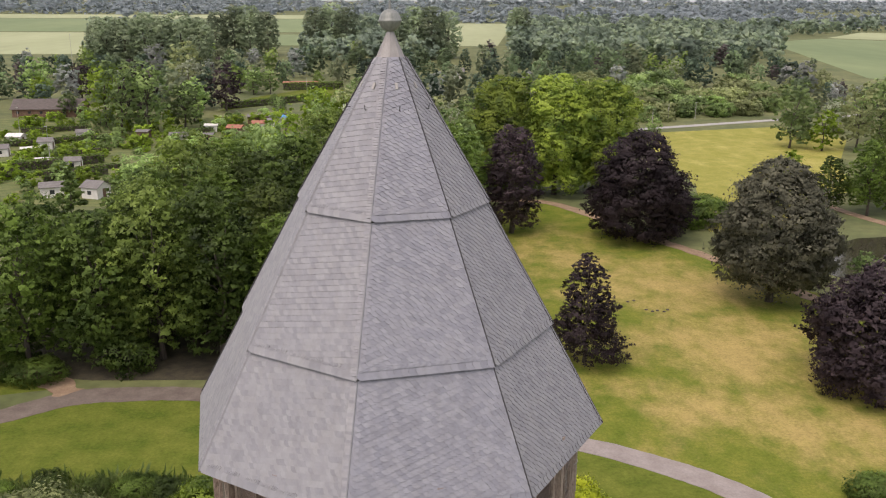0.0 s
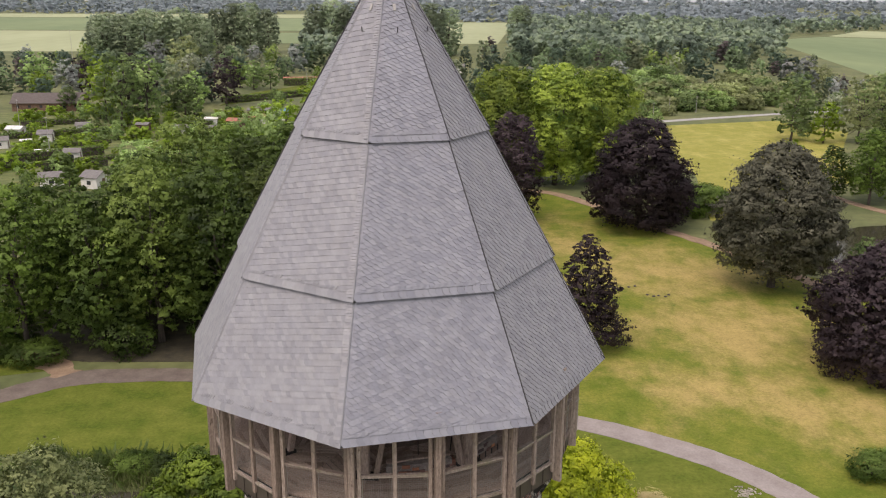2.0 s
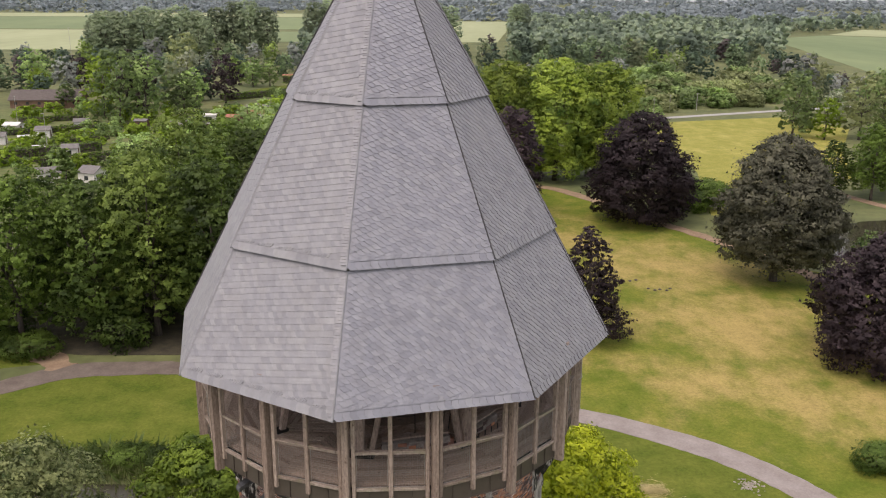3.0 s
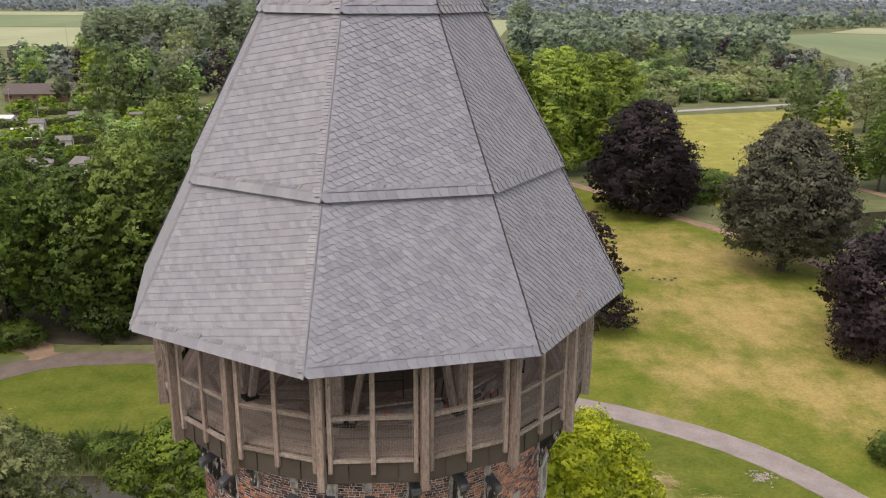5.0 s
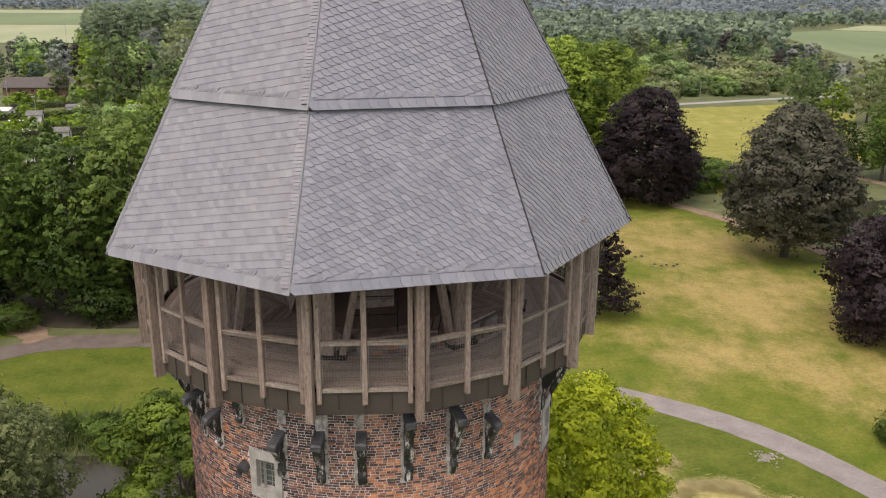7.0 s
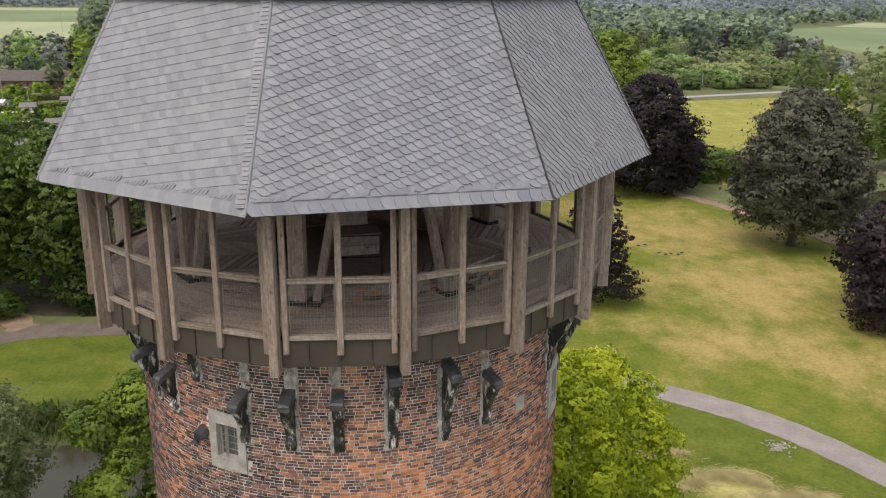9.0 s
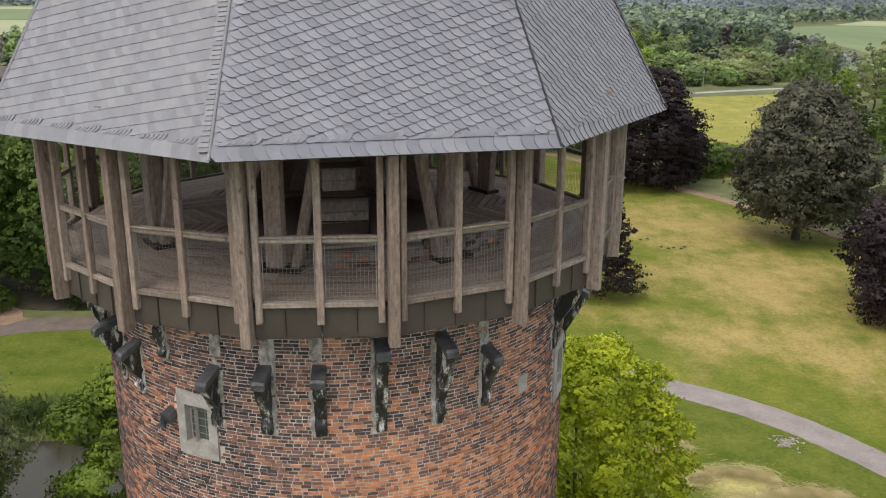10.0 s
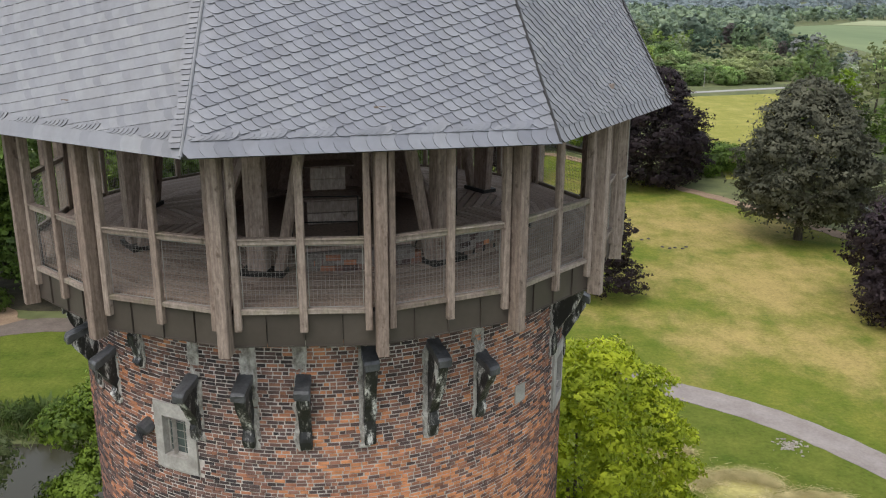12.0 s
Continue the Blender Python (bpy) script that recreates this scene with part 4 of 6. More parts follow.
# iron tie and conduit on one post
b = Build()
b.tube([polar(5.80, PH + 22.5 * 4 - 3.2, 26.0), polar(5.90, PH + 22.5 * 4 - 1.4, 26.02), polar(5.87, PH + 22.5 * 4 + 1.2, 26.02)], [0.012] * 3, 5)
part("cable_clip", b, M_WIRE, gallery)
part("conduit", Build().tube([polar(5.88, PH + 90 + 0.9, 24.8), polar(5.88, PH + 90 + 0.9, 27.3)], [0.012, 0.012], 6), M_WIRE, gallery, "thin pale cable along a post")
# bearing structure below and above
# base coloured near-black for the shade in the gaps between deck boards
part("deck_base", Build().slab([tuple(polar(5.50, PH + 22.5 * k)[:2]) for k in range(16)], 24.47, 24.945), M_IRON, gallery, "near-black base under the deck that darkens the board gaps")
part("stair_landing", Build().slab([tuple(polar(2.24, PH + 22.5 * k)[:2]) for k in range(16)], 24.95, 24.985), M_DARK_WOOD, gallery, "dark boards round the stair head")
b = Build()
for k in range(16):
    b.beam(polar(5.62, PH + 22.5 * k, 27.55), polar(5.62, PH + 22.5 * (k + 1), 27.55), 0.14, 0.2, 0.01)
part("ring_beam", b, M_DARK_WOOD, gallery)
for k in range(16):
    part("tie_beam", Build().beam(polar(5.7, PH + 22.5 * k, 27.72), polar(2.0, PH + 22.5 * k, 27.72), 0.14, 0.18, 0.01), M_DARK_WOOD, gallery)
part("soffit", Build().slab([tuple(polar(5.75, PH + 22.5 * k)[:2]) for k in range(16)], 27.82, 27.86), M_DARK_WOOD, gallery, "dark boards under the roof")

# main posts with struts at the eight corners
for k in range(8):
    a = PH + 45 * k
    f0 = polar(3.92, a - 1.6, Z_DECK)
    part("main_post", Build().beam(f0, f0 + Vector((0, 0, 2.85)), 0.31, 0.26, 0.015, polar(1, a)), M_TIMBER, gallery, "thick main post")
    for s in ((1,) if k in (0, 7) else (-1,) if k == 1 else (1, -1)):
        g0, g1 = polar(3.9, a + s * 3.6 - 0.4, Z_DECK + 0.0), polar(3.75, a + s * 11.5, Z_DECK + 2.85)
        part("strut", Build().beam(g0, g1, 0.15, 0.18, 0.012, polar(1, a)), M_TIMBER, gallery, "slanting strut beside a main post")
    part("post_shoe", Build().box(Matrix.Translation(polar(3.92, a - 0.4, Z_DECK + 0.04)) @ Matrix.Rotation(radians(a), 4, "Z"), 0.36, 0.72, 0.08, 0.01), M_IRON, gallery, "black iron foot plate")

# central hood over the stair, open towards one side
core = thing("stair_hood", "dark boarded tapering hood over the stair head", "stair enclosure", pose(-0.1, 0.5, 0))
HB, HT, HZ = 2.35, 1.05, 27.8
for k in range(8):
    a0, a1 = PH + 22.5 + 45 * k - 22.5, PH + 45 * k + 45
    if k in (0, 1, 7):
        continue
    p = [polar(HB, a0, Z_DECK), polar(HB, a1, Z_DECK), polar(HT, a1, HZ), polar(HT, a0, HZ)]
    q = [polar(HB - 0.06, a0, Z_DECK), polar(HB - 0.06, a1, Z_DECK), polar(HT - 0.06, a1, HZ), polar(HT - 0.06, a0, HZ)]
    part("hood_panel", Build().add(p + q, [(0, 1, 2, 3), (7, 6, 5, 4), (0, 4, 5, 1), (1, 5, 6, 2), (2, 6, 7, 3), (3, 7, 4, 0)]), M_HOOD, core)
    part("hood_rib", Build().beam(polar(HB + 0.01, a0, Z_DECK), polar(HT + 0.01, a0, HZ), 0.09, 0.07, 0.008, polar(1, a0)), M_TIMBER, core)
part("hood_rib", Build().beam(polar(HB + 0.01, PH + 45, Z_DECK), polar(HT + 0.01, PH + 45, HZ), 0.09, 0.07, 0.008, polar(1, PH + 45)), M_TIMBER, core)
bench = thing("stair_steps", "two tall steps of pale boards inside the hood", "steps")
d0 = polar(1, PH + 22.5)
sd = polar(1, PH + 112.5)
for i, (r0, z0_, z1_) in enumerate(((0.72, 25.0, 25.46), (0.02, 25.52, 25.98))):
    for j in range(2):
        h_ = (z1_ - z0_) / 2
        q = d0 * r0 + Vector((0, 0, z0_ + h_ * (j + 0.5)))
        part("riser_board", Build().beam(q - sd * (0.5 - 0.15 * i), q + sd * (0.5 - 0.15 * i), 0.03, h_ - 0.012, 0.004), M_PALE_WOOD, bench)
    q = d0 * (r0 - 0.34) + Vector((0, 0, z1_ + 0.015))
    part("tread", Build().beam(q - sd * 0.55, q + sd * 0.55, 0.68, 0.03, 0.004), M_DARK_WOOD, bench)
rail = thing("stair_railing", "thin black iron hand railing on the deck", "railing")
for k, (r, da) in enumerate(((2.75, -20), (2.75, 4), (2.6, 48), (2.6, 62), (2.6, 76))):
    q = polar(r, PH + 22.5 + da, Z_DECK)
    part("baluster", Build().tube([q, q + Vector((0, 0, 1.0))], [0.014, 0.014], 6), M_IRON, rail)
for za_ in (25.55, 26.0):
    part("handrail", Build().tube([polar(2.75, PH + 2.5, za_), polar(2.75, PH + 26.5, za_)], [0.014, 0.014], 6), M_IRON, rail)
    part("handrail", Build().tube([polar(2.6, PH + 22.5 + x, za_) for x in (48, 62, 76)], [0.014] * 3, 6), M_IRON, rail)
# low remnant of the old parapet inside the gallery
par = thing("parapet_remnant", "low broken remnant of the old brick parapet", "wall")
b = Build()
for i in range(70):
    a = rng.uniform(PH + 9, PH + 66)
    if abs(a - (PH + 45)) < 5:
        continue
    z = Z_DECK + 0.05 + 0.09 * rng.randrange(3)
    b.box(Matrix.Translation(polar(3.62 + rng.uniform(-0.12, 0.12), a, z)) @ Matrix.Rotation(radians(a + rng.uniform(-9, 9)), 4, "Z"), 0.14, 0.24, 0.085, 0.01)
tagged(part("brickwork", b, M_BRICK, par), kind="stuff")
for a0, a1 in ((PH + 8, PH + 38), (PH + 50, PH + 68)):
    pts = [polar(3.62, a0 + (a1 - a0) * i / 5) for i in range(6)]
    b = Build()
    for p, q in zip(pts, pts[1:]):
        b.beam(p + Vector((0, 0, Z_DECK + 0.14)), q + Vector((0, 0, Z_DECK + 0.14)), 0.3, 0.28, 0.03)
    part("core", b, M_RUBBLE, par)
    part("coping", Build().beam(pts[0] + Vector((0, 0, Z_DECK + 0.33)), pts[-1] + Vector((0, 0, Z_DECK + 0.36)), 0.2, 0.06, 0.01), M_TIMBER, par, "grey timber laid on the brickwork")

# ---- trees ----
LEAF = {
    "green": leaf_material("leaves_green", (0.026, 0.054, 0.010), (0.222, 0.336, 0.062)),
    "dark": leaf_material("leaves_dark_green", (0.018, 0.037, 0.008), (0.150, 0.228, 0.048)),
    "lime": leaf_material("leaves_lime", (0.16, 0.24, 0.012), (0.70, 0.76, 0.05), 0.8, 0.36),
    "acer": leaf_material("leaves_acer", (0.06, 0.12, 0.012), (0.36, 0.50, 0.06), 0.7, 0.25),
    "ash": leaf_material("leaves_ash", (0.034, 0.060, 0.012), (0.240, 0.324, 0.074)),
    "spring": leaf_material("leaves_fresh_green", (0.112, 0.188, 0.018), (0.375, 0.525, 0.062), 0.5, 0.4),
    "yellow": leaf_material("leaves_yellow_green", (0.040, 0.094, 0.020), (0.450, 0.562, 0.094), 0.3, 0.36),
    "copper": leaf_material("leaves_copper", (0.018, 0.012, 0.015), (0.102, 0.074, 0.083), 0.4, 0.3),
    "bronze": leaf_material("leaves_bronze", (0.020, 0.023, 0.014), (0.245, 0.245, 0.170), 0.5, 0.36),
    "grey": leaf_material("leaves_willow", (0.218, 0.253, 0.172), (0.529, 0.575, 0.425), 0.3),
    "olive": leaf_material("leaves_olive", (0.175, 0.213, 0.094), (0.500, 0.556, 0.263), 0.3),
    # far and distant: haze put into the leaf colours, paler and bluer with distance
    "far": leaf_material("leaves_hazed_far_woods", (0.145, 0.186, 0.117), (0.414, 0.469, 0.290), 0.05, 0.5, [(0.36, (0.172, 0.228, 0.179)), (0.50, (0.297, 0.380, 0.290)), (0.62, (0.455, 0.552, 0.373)), (0.72, (0.331, 0.428, 0.345)), (0.90, (0.649, 0.704, 0.580))], 0.03),
    "distant": leaf_material("leaves_hazed_distant", (0.43, 0.51, 0.55), (0.56, 0.64, 0.68), 0.008, 0.5, None, 0.03),
    # mid greens brightened and greyed: haze put into the leaf colour
    "mid_green": leaf_material("leaves_hazed_green", (0.108, 0.182, 0.061), (0.459, 0.621, 0.223), 0.2),
    "mid_dark": leaf_material("leaves_hazed_dark", (0.087, 0.137, 0.056), (0.343, 0.469, 0.175), 0.2),
    # poplar colour lightened: the haze of its distance is painted in
    "poplar": leaf_material("leaves_hazed_poplar", (0.182, 0.238, 0.154), (0.462, 0.553, 0.350), 0.12, 0.5, None, 0.06),
    "blossom": leaf_material("leaves_blossom", (0.045, 0.09, 0.018), (0.62, 0.69, 0.30), 1.3),
    "reed": leaf_material("reeds", (0.13, 0.175, 0.05), (0.36, 0.40, 0.16), 0.6),
    "straw": leaf_material("cut_straw", (0.42, 0.36, 0.14), (0.82, 0.70, 0.36), 1.0, 0.1),
    "hedge": leaf_material("leaves_hedge", (0.062, 0.106, 0.025), (0.188, 0.263, 0.062), 0.5),
}
M_BARK = plain("bark", (0.05, 0.042, 0.035), (0.13, 0.11, 0.09), 2.0, 0.95, relief=0.8, depth=0.03, stretch=(3, 3, 0.6), local=True)


def lobes_of(rng, shape, height, radius, base, count):
    """Leafy lobes (centre, radii) that make up a crown."""
    out = []
    count = int(count * 1.6) if shape in ("round", "dome", "mound", "clump") else count
    small = 0.80
    for i in range(count):
        t = (i + 0.5) / count
        th = i * 2.399963 + rng.uniform(-0.4, 0.4)
        if shape == "cone":
            h = t ** 1.1
            e = max(0.05, (1 - h) ** 0.62) * rng.uniform(0.55, 1.12)
            r = radius * (0.10 + 0.12 * (1 - h))
            rad = (r * 1.35, r * 1.35, r * 0.5)
            k = 0.80
        elif shape in ("dome", "mound"):
            h = t ** 1.15
            e = (max(0.02, 1 - h ** 1.5) ** 0.56 if shape == "dome" else max(0.02, 1 - h ** 1.15) ** 0.62 * 1.06) * (0.66 + 0.34 * min(1, h / 0.3)) * rng.uniform(0.66, 1.2)
            r = radius * rng.uniform(0.13, 0.27) * small
            rad = (r, r, r * rng.uniform(0.55, 0.8))
            k = 0.82
        elif shape == "clump":
            x = 2 * t - 0.86
            e = math.sqrt(max(0.03, 1 - (x / 1.17) ** 2)) * rng.uniform(0.8, 1.12)
            h = t
            r = radius * rng.uniform(0.15, 0.26) * small
            rad = (r, r, r * rng.uniform(0.5, 0.7))
            k = 0.84
        elif shape == "poplar":
            h = t
            e = (1 - (2 * h - 0.9) ** 2 * 0.75) ** 0.5 if abs(2 * h - 0.9) < 1.15 else 0.2
            r = radius * rng.uniform(0.26, 0.42)
            rad = (r, r, r * 1.25)
            k = 0.72
        else:
            h = 1 - (1 - t) ** 0.85 if shape == "round" else t
            x = 2 * h - 0.82
            e = math.sqrt(max(0.03, 1 - (x / 1.2) ** 2)) * rng.uniform(0.68, 1.15)
            r = radius * (rng.uniform(0.2, 0.38) * small if shape == "round" else rng.uniform(0.17, 0.28))
            rad = (r, r, r * (rng.uniform(0.65, 0.9) if shape == "round" else 0.5))
            k = 0.74 if shape == "round" else 0.85
        z = base + (height - base) * (0.06 + 0.9 * h)
        z = min(z, height - rad[2] * 0.8)
        out.append((np.array([e * radius * k * math.cos(th), e * radius * k * math.sin(th), z]), np.array(rad)))
    if shape in ("round", "dome", "mound", "clump"):
        for zc, k in (((0.35, 0.5), (0.65, 0.55)) if shape in ("round", "clump") else ((0.22, 0.62), (0.42, 0.52), (0.60, 0.36)) if shape == "mound" else ((0.22, 0.74), (0.45, 0.72), (0.66, 0.58))):
            out.append((np.array([0, 0, base + (height - base) * zc]), np.array([radius * k, radius * k, (height - base) * 0.26])))
    return out


def leaf_quads(seed, lobes, n, leaf, thin=0.66, calm=False):
    """Loose leaf sprays scattered over the lobes, thinned where lobes overlap."""
    r = np.random.RandomState(seed)
    C = np.array([c for c, _ in lobes])
    Q = np.array([q for _, q in lobes])
    w = (Q[:, 0] * Q[:, 2]) ** 0.9
    tuft = 11  # leaves to a spray
    idx = r.choice(len(lobes), int(n * 1.75 / tuft) + 1, p=w / w.sum())
    d = r.normal(size=(len(idx), 3))
    d[:, 2] += 0.25
    d /= np.linalg.norm(d, axis=1)[:, None]
    f = 1.0 - np.abs(r.normal(0, 0.17, len(idx))) + (r.rand(len(idx)) < 0.25) * r.uniform(0, 0.35, len(idx))
    P = np.repeat(C[idx] + d * Q[idx] * f[:, None], tuft, axis=0)
    wide = np.repeat(Q[idx].mean(1), tuft)[:, None]
    d = np.repeat(d, tuft, axis=0)
    P = P + r.normal(size=P.shape) * (np.minimum(wide * 0.17, leaf * 2.2) * np.array([1, 1, 0.42]))
    mixed = r.permutation(len(P) // tuft)
    P, d = P.reshape(-1, tuft, 3)[mixed].reshape(-1, 3), d.reshape(-1, tuft, 3)[mixed].reshape(-1, 3)
    inside = np.zeros(len(P), bool)
    for c, q in zip(C, Q):
        inside |= (((P - c) / (q * thin)) ** 2).sum(1) < 1
    P, d = P[~inside][:n], d[~inside][:n]
    k = len(P)
    nr = d * 0.8 + r.normal(0, 0.42, (k, 3)) + np.array([0, 0, 0.3])
    nr /= np.linalg.norm(nr, axis=1)[:, None]
    nr *= np.where((nr * d).sum(1) < 0, -1, 1)[:, None]
    t = np.cross(nr, r.normal(size=(k, 3)))
    t /= np.linalg.norm(t, axis=1)[:, None]
    b = np.cross(nr, t)
    s = (leaf * r.uniform(0.5, 1.35, k))[:, None]
    P3 = np.stack([P + t * s * 0.62, P - t * s * 0.4 + b * s * 0.46, P - t * s * 0.4 - b * s * 0.46], 1)
    out = (P - C.mean(0)) / (P.max(0) - P.min(0))
    out /= np.linalg.norm(out, axis=1)[:, None] + 1e-6
    nn = d * 0.35 + nr * 0.06 + out * 0.75 if calm else d * 0.5 + nr * 0.22 + out * 0.55
    nn = np.repeat((nn / np.linalg.norm(nn, axis=1)[:, None])[:, None, :], 3, axis=1)
    return P3, nn


def leafage(name, seed, lobes, n, leaf, species):
    P3, nn = leaf_quads(seed, lobes, n, leaf)
    return loose(name, P3, LEAF[species], nn)


def tree_kind(name, species, shape, height, radius, base, n, leaf, seed, lobes=26, trunk=0.35, label="", category="tree", group="", dense=2.2):
    rng = random.Random(seed)
    L = lobes_of(rng, shape, height, radius, base, lobes)
    tree = thing(name, label, category, None, group)
    b = Build()
    top = base + (height - base) * 0.62
    ax = [(rng.uniform(-0.15, 0.15) * k, rng.uniform(-0.15, 0.15) * k, -0.2 + (top + 0.2) * k / 5) for k in range(6)]
    b.tube(ax, [trunk * (1.25 if k == 0 else 1 - 0.14 * k) for k in range(6)], 8)
    for c, q in L[:: max(1, len(L) // 12)]:
        s = ax[2 if c[2] < top * 0.6 else 3]
        e = c * 0.92
        mid = (s[0] * 0.5 + e[0] * 0.5, s[1] * 0.5 + e[1] * 0.5, s[2] * 0.42 + e[2] * 0.58)
        b.tube([s, mid, e], [trunk * 0.42, trunk * 0.25, trunk * 0.08], 5)
    part("trunk", b, M_BARK, tree, "", True)
    part("crown", leafage("crown", seed, L, int(n * dense), leaf * 0.70, species), None, tree)
    return tree


def put(tree, x, y, s=1.0, turn=0.0, label=""):
    c = copy_thing(tree, pose(x, y, 0, 0, 0, turn))
    c.scale = (s, s, s)
    if label:
        c["label"] = label
    return c


def at(tree, x, y, turn=0.0):
    tree.matrix_basis = pose(x, y, 0, 0, 0, turn)
    return tree


# single trees of the park
at(tree_kind("copper_beech", "copper", "round", 18.5, 5.6, 1.0, 13000, 0.40, 11, 44, 0.4, "dark purple copper beech beside the path", group="copper beeches"), 13.5, 121)
at(tree_kind("copper_beech", "copper", "mound", 18.2, 10.6, 0.6, 25000, 0.47, 12, 80, 0.55, "broad dark purple copper beech on the lawn's edge", group="copper beeches"), 34.6, 118)
at(tree_kind("maple_tree", "bronze", "dome", 19.2, 9.2, 2.6, 30000, 0.47, 13, 110, 0.5, "broad bronze-green park tree with a short trunk"), 45.8, 86.5)
at(tree_kind("young_beech", "copper", "cone", 13.2, 4.9, 0.5, 9000, 0.32, 14, 110, 0.22, "young purple beech with a pointed uneven crown", group="copper beeches"), 17.6, 66)
at(tree_kind("copper_beech", "copper", "mound", 13.6, 9.2, 0.3, 20000, 0.44, 15, 70, 0.45, "low spreading dark purple copper beech", group="copper beeches"), 47.6, 60)
chestnut = tree_kind("chestnut_tree", "yellow", "round", 24.0, 8.0, 1.0, 17000, 0.52, 16, 64, 0.5, "tall yellow-green chestnut tree at the lawn's end", group="chestnut trees", dense=2.8)
at(chestnut, 14.5, 153)
put(chestnut, 24.5, 151, 1.03, 120), put(chestnut, 34.5, 154, 0.98, 240)

# trees close to the tower
at(tree_kind("lime_tree", "lime", "clump", 17.6, 4.4, 4.0, 42000, 0.19, 31, 84, 0.28, "fresh yellow-green tree close beside the tower"), 7.6, 11.5)
at(tree_kind("acer_tree", "acer", "flat", 13.6, 3.9, 4.0, 24000, 0.21, 32, 60, 0.25, "light green tree with open layered branches over the moat"), -11.2, 17.5)
at(tree_kind("flowering_tree", "blossom", "round", 15.4, 5.2, 3.0, 22000, 0.26, 33, 46, 0.3, "green tree with pale flower tips on the bank"), -20.0, 13.5)

# the wood on the far bank
woods = [tree_kind("broadleaf_tree", sp, "round", h, r, 2.0, 8500, 0.52, sd, 54, 0.35, lab, group="trees of the wood", dense=1.75) for sp, h, r, sd, lab in (
    ("green", 19, 6.2, 21, "tall green broadleaf tree in the wood"), ("dark", 18, 5.8, 22, "dark green broadleaf tree in the wood"),
    ("ash", 21, 6.6, 23, "tall green ash in the wood"), ("dark", 20, 6.0, 24, "shaded dark green tree in the wood"))]
lighter = tree_kind("broadleaf_tree", "mid_green", "round", 20, 6.4, 2.0, 8500, 0.5, 25, 54, 0.35, "light green tree standing in the wood", group="trees of the wood", dense=1.75)
at(lighter, -41, 97).scale = (0.88, 0.88, 0.88)
put(lighter, -33, 100, 0.85, 90), put(lighter, -27, 112, 1.0, 200), put(lighter, -52, 62, 0.8, 30)
spots = [(-44, 64), (-36, 65), (-30, 66.5), (-23, 66), (-16, 67), (-8, 69), (-44, 73), (-35, 75), (-27, 76), (-18, 77), (-9, 79), (-61, 64), (-38, 84), (-29, 86), (-20, 87), (-11, 89), (-33, 95), (-24, 97), (-15, 99), (-3, 74), (-3, 85), (-30, 106), (-21, 108), (-12, 110), (-4, 100), (-69, 68), (-46, 84), (2, 118), (-7, 122), (-17, 121)]
for i, (x, y) in enumerate(spots):
    rng = random.Random(100 + i)
    if i < 4:
        at(woods[i], x, y, rng.uniform(0, 360))
    else:
        tall = 0.62 if (x, y) == (-46, 84) else 0.84 if x < -40 else 1.0
        put(woods[rng.randrange(4)], x + rng.uniform(-1.2, 1.2), y + rng.uniform(-1.2, 1.2), tall * rng.uniform(0.86, 1.08), rng.uniform(0, 360))
fir = tree_kind("fir_tree", "dark", "cone", 16, 3.6, 0.5, 6000, 0.5, 26, 44, 0.25, "dark narrow evergreen at the edge of the wood")
at(fir, -52, 98)


# ---- shrubs and banks near the path ----
def shrub_kind(name, species, h, r, n, leaf, seed, label, category="shrub", group=""):
    g = random.Random(seed)
    L = []
    for i in range(14):
        t = i * 2.4
        d = r * 0.62 * math.sqrt((i + 0.5) / 14)
        q = r * g.uniform(0.3, 0.48)
        L.append((np.array([d * math.cos(t), d * math.sin(t), h * g.uniform(0.3, 0.62)]), np.array([q, q, h * 0.38])))
    ob = thing(name, label, category, None, group)
    b = Build()
    for i in range(6):
        e = L[i * 2][0]
        b.tube([(0.1 * math.cos(i), 0.1 * math.sin(i), -0.1), tuple(e * 0.55), tuple(e)], [0.05, 0.035, 0.012], 5)
    part("branchwork", b, M_BARK, ob)
    part("foliage", leafage("foliage", seed, L, int(n * 1.7), leaf * 0.76, species), None, ob)
    return ob


laurel = at(shrub_kind("laurel_shrub", "green", 2.6, 3.2, 5000, 0.22, 41, "clipped green laurel shrub beside the path", group="park shrubs"), -41.5, 60.5)
put(laurel, 46.5, 127, 2.0, 20, "large green shrub beside the trodden path"), put(laurel, 49.5, 131, 1.7, 140, "large green shrub beside the trodden path")
for i, (x, y, s) in enumerate(((81, 134, 0.76), (74.5, 136, 0.6), (87, 139, 0.86), (94, 146, 0.74))):
    put(woods[i], x, y, s, 80 * i, "green broadleaf tree beside the hay meadow")
put(laurel, -46.5, 61.5, 1.0, 80), put(laurel, -51, 60.5, 1.05, 160)
at(shrub_kind("round_shrub", "dark", 2.6, 2.4, 4500, 0.2, 42, "round grey-green shrub on the lawn", group="park shrubs"), 37.2, 38.2)
bush = at(shrub_kind("willow_bush", "olive", 4.5, 4.5, 1200, 0.62, 43, "rounded olive-green willow bush", "bush", "willow bushes"), 88, 283)
fresh_bush = at(shrub_kind("willow_bush", "mid_green", 3.8, 4.0, 1200, 0.6, 45, "rounded fresh green bush beyond the road", "bush", "willow bushes"), 101, 296)
dark_bush = at(shrub_kind("willow_bush", "mid_dark", 5.2, 4.2, 1200, 0.6, 46, "tall dark green bush beyond the road", "bush", "willow bushes"), 70, 310)
under = at(shrub_kind("undergrowth_bush", "dark", 4.6, 3.4, 2600, 0.34, 47, "dark green bush at the edge of the wood", "bush", "bushes of the wood"), -33, 63.5)
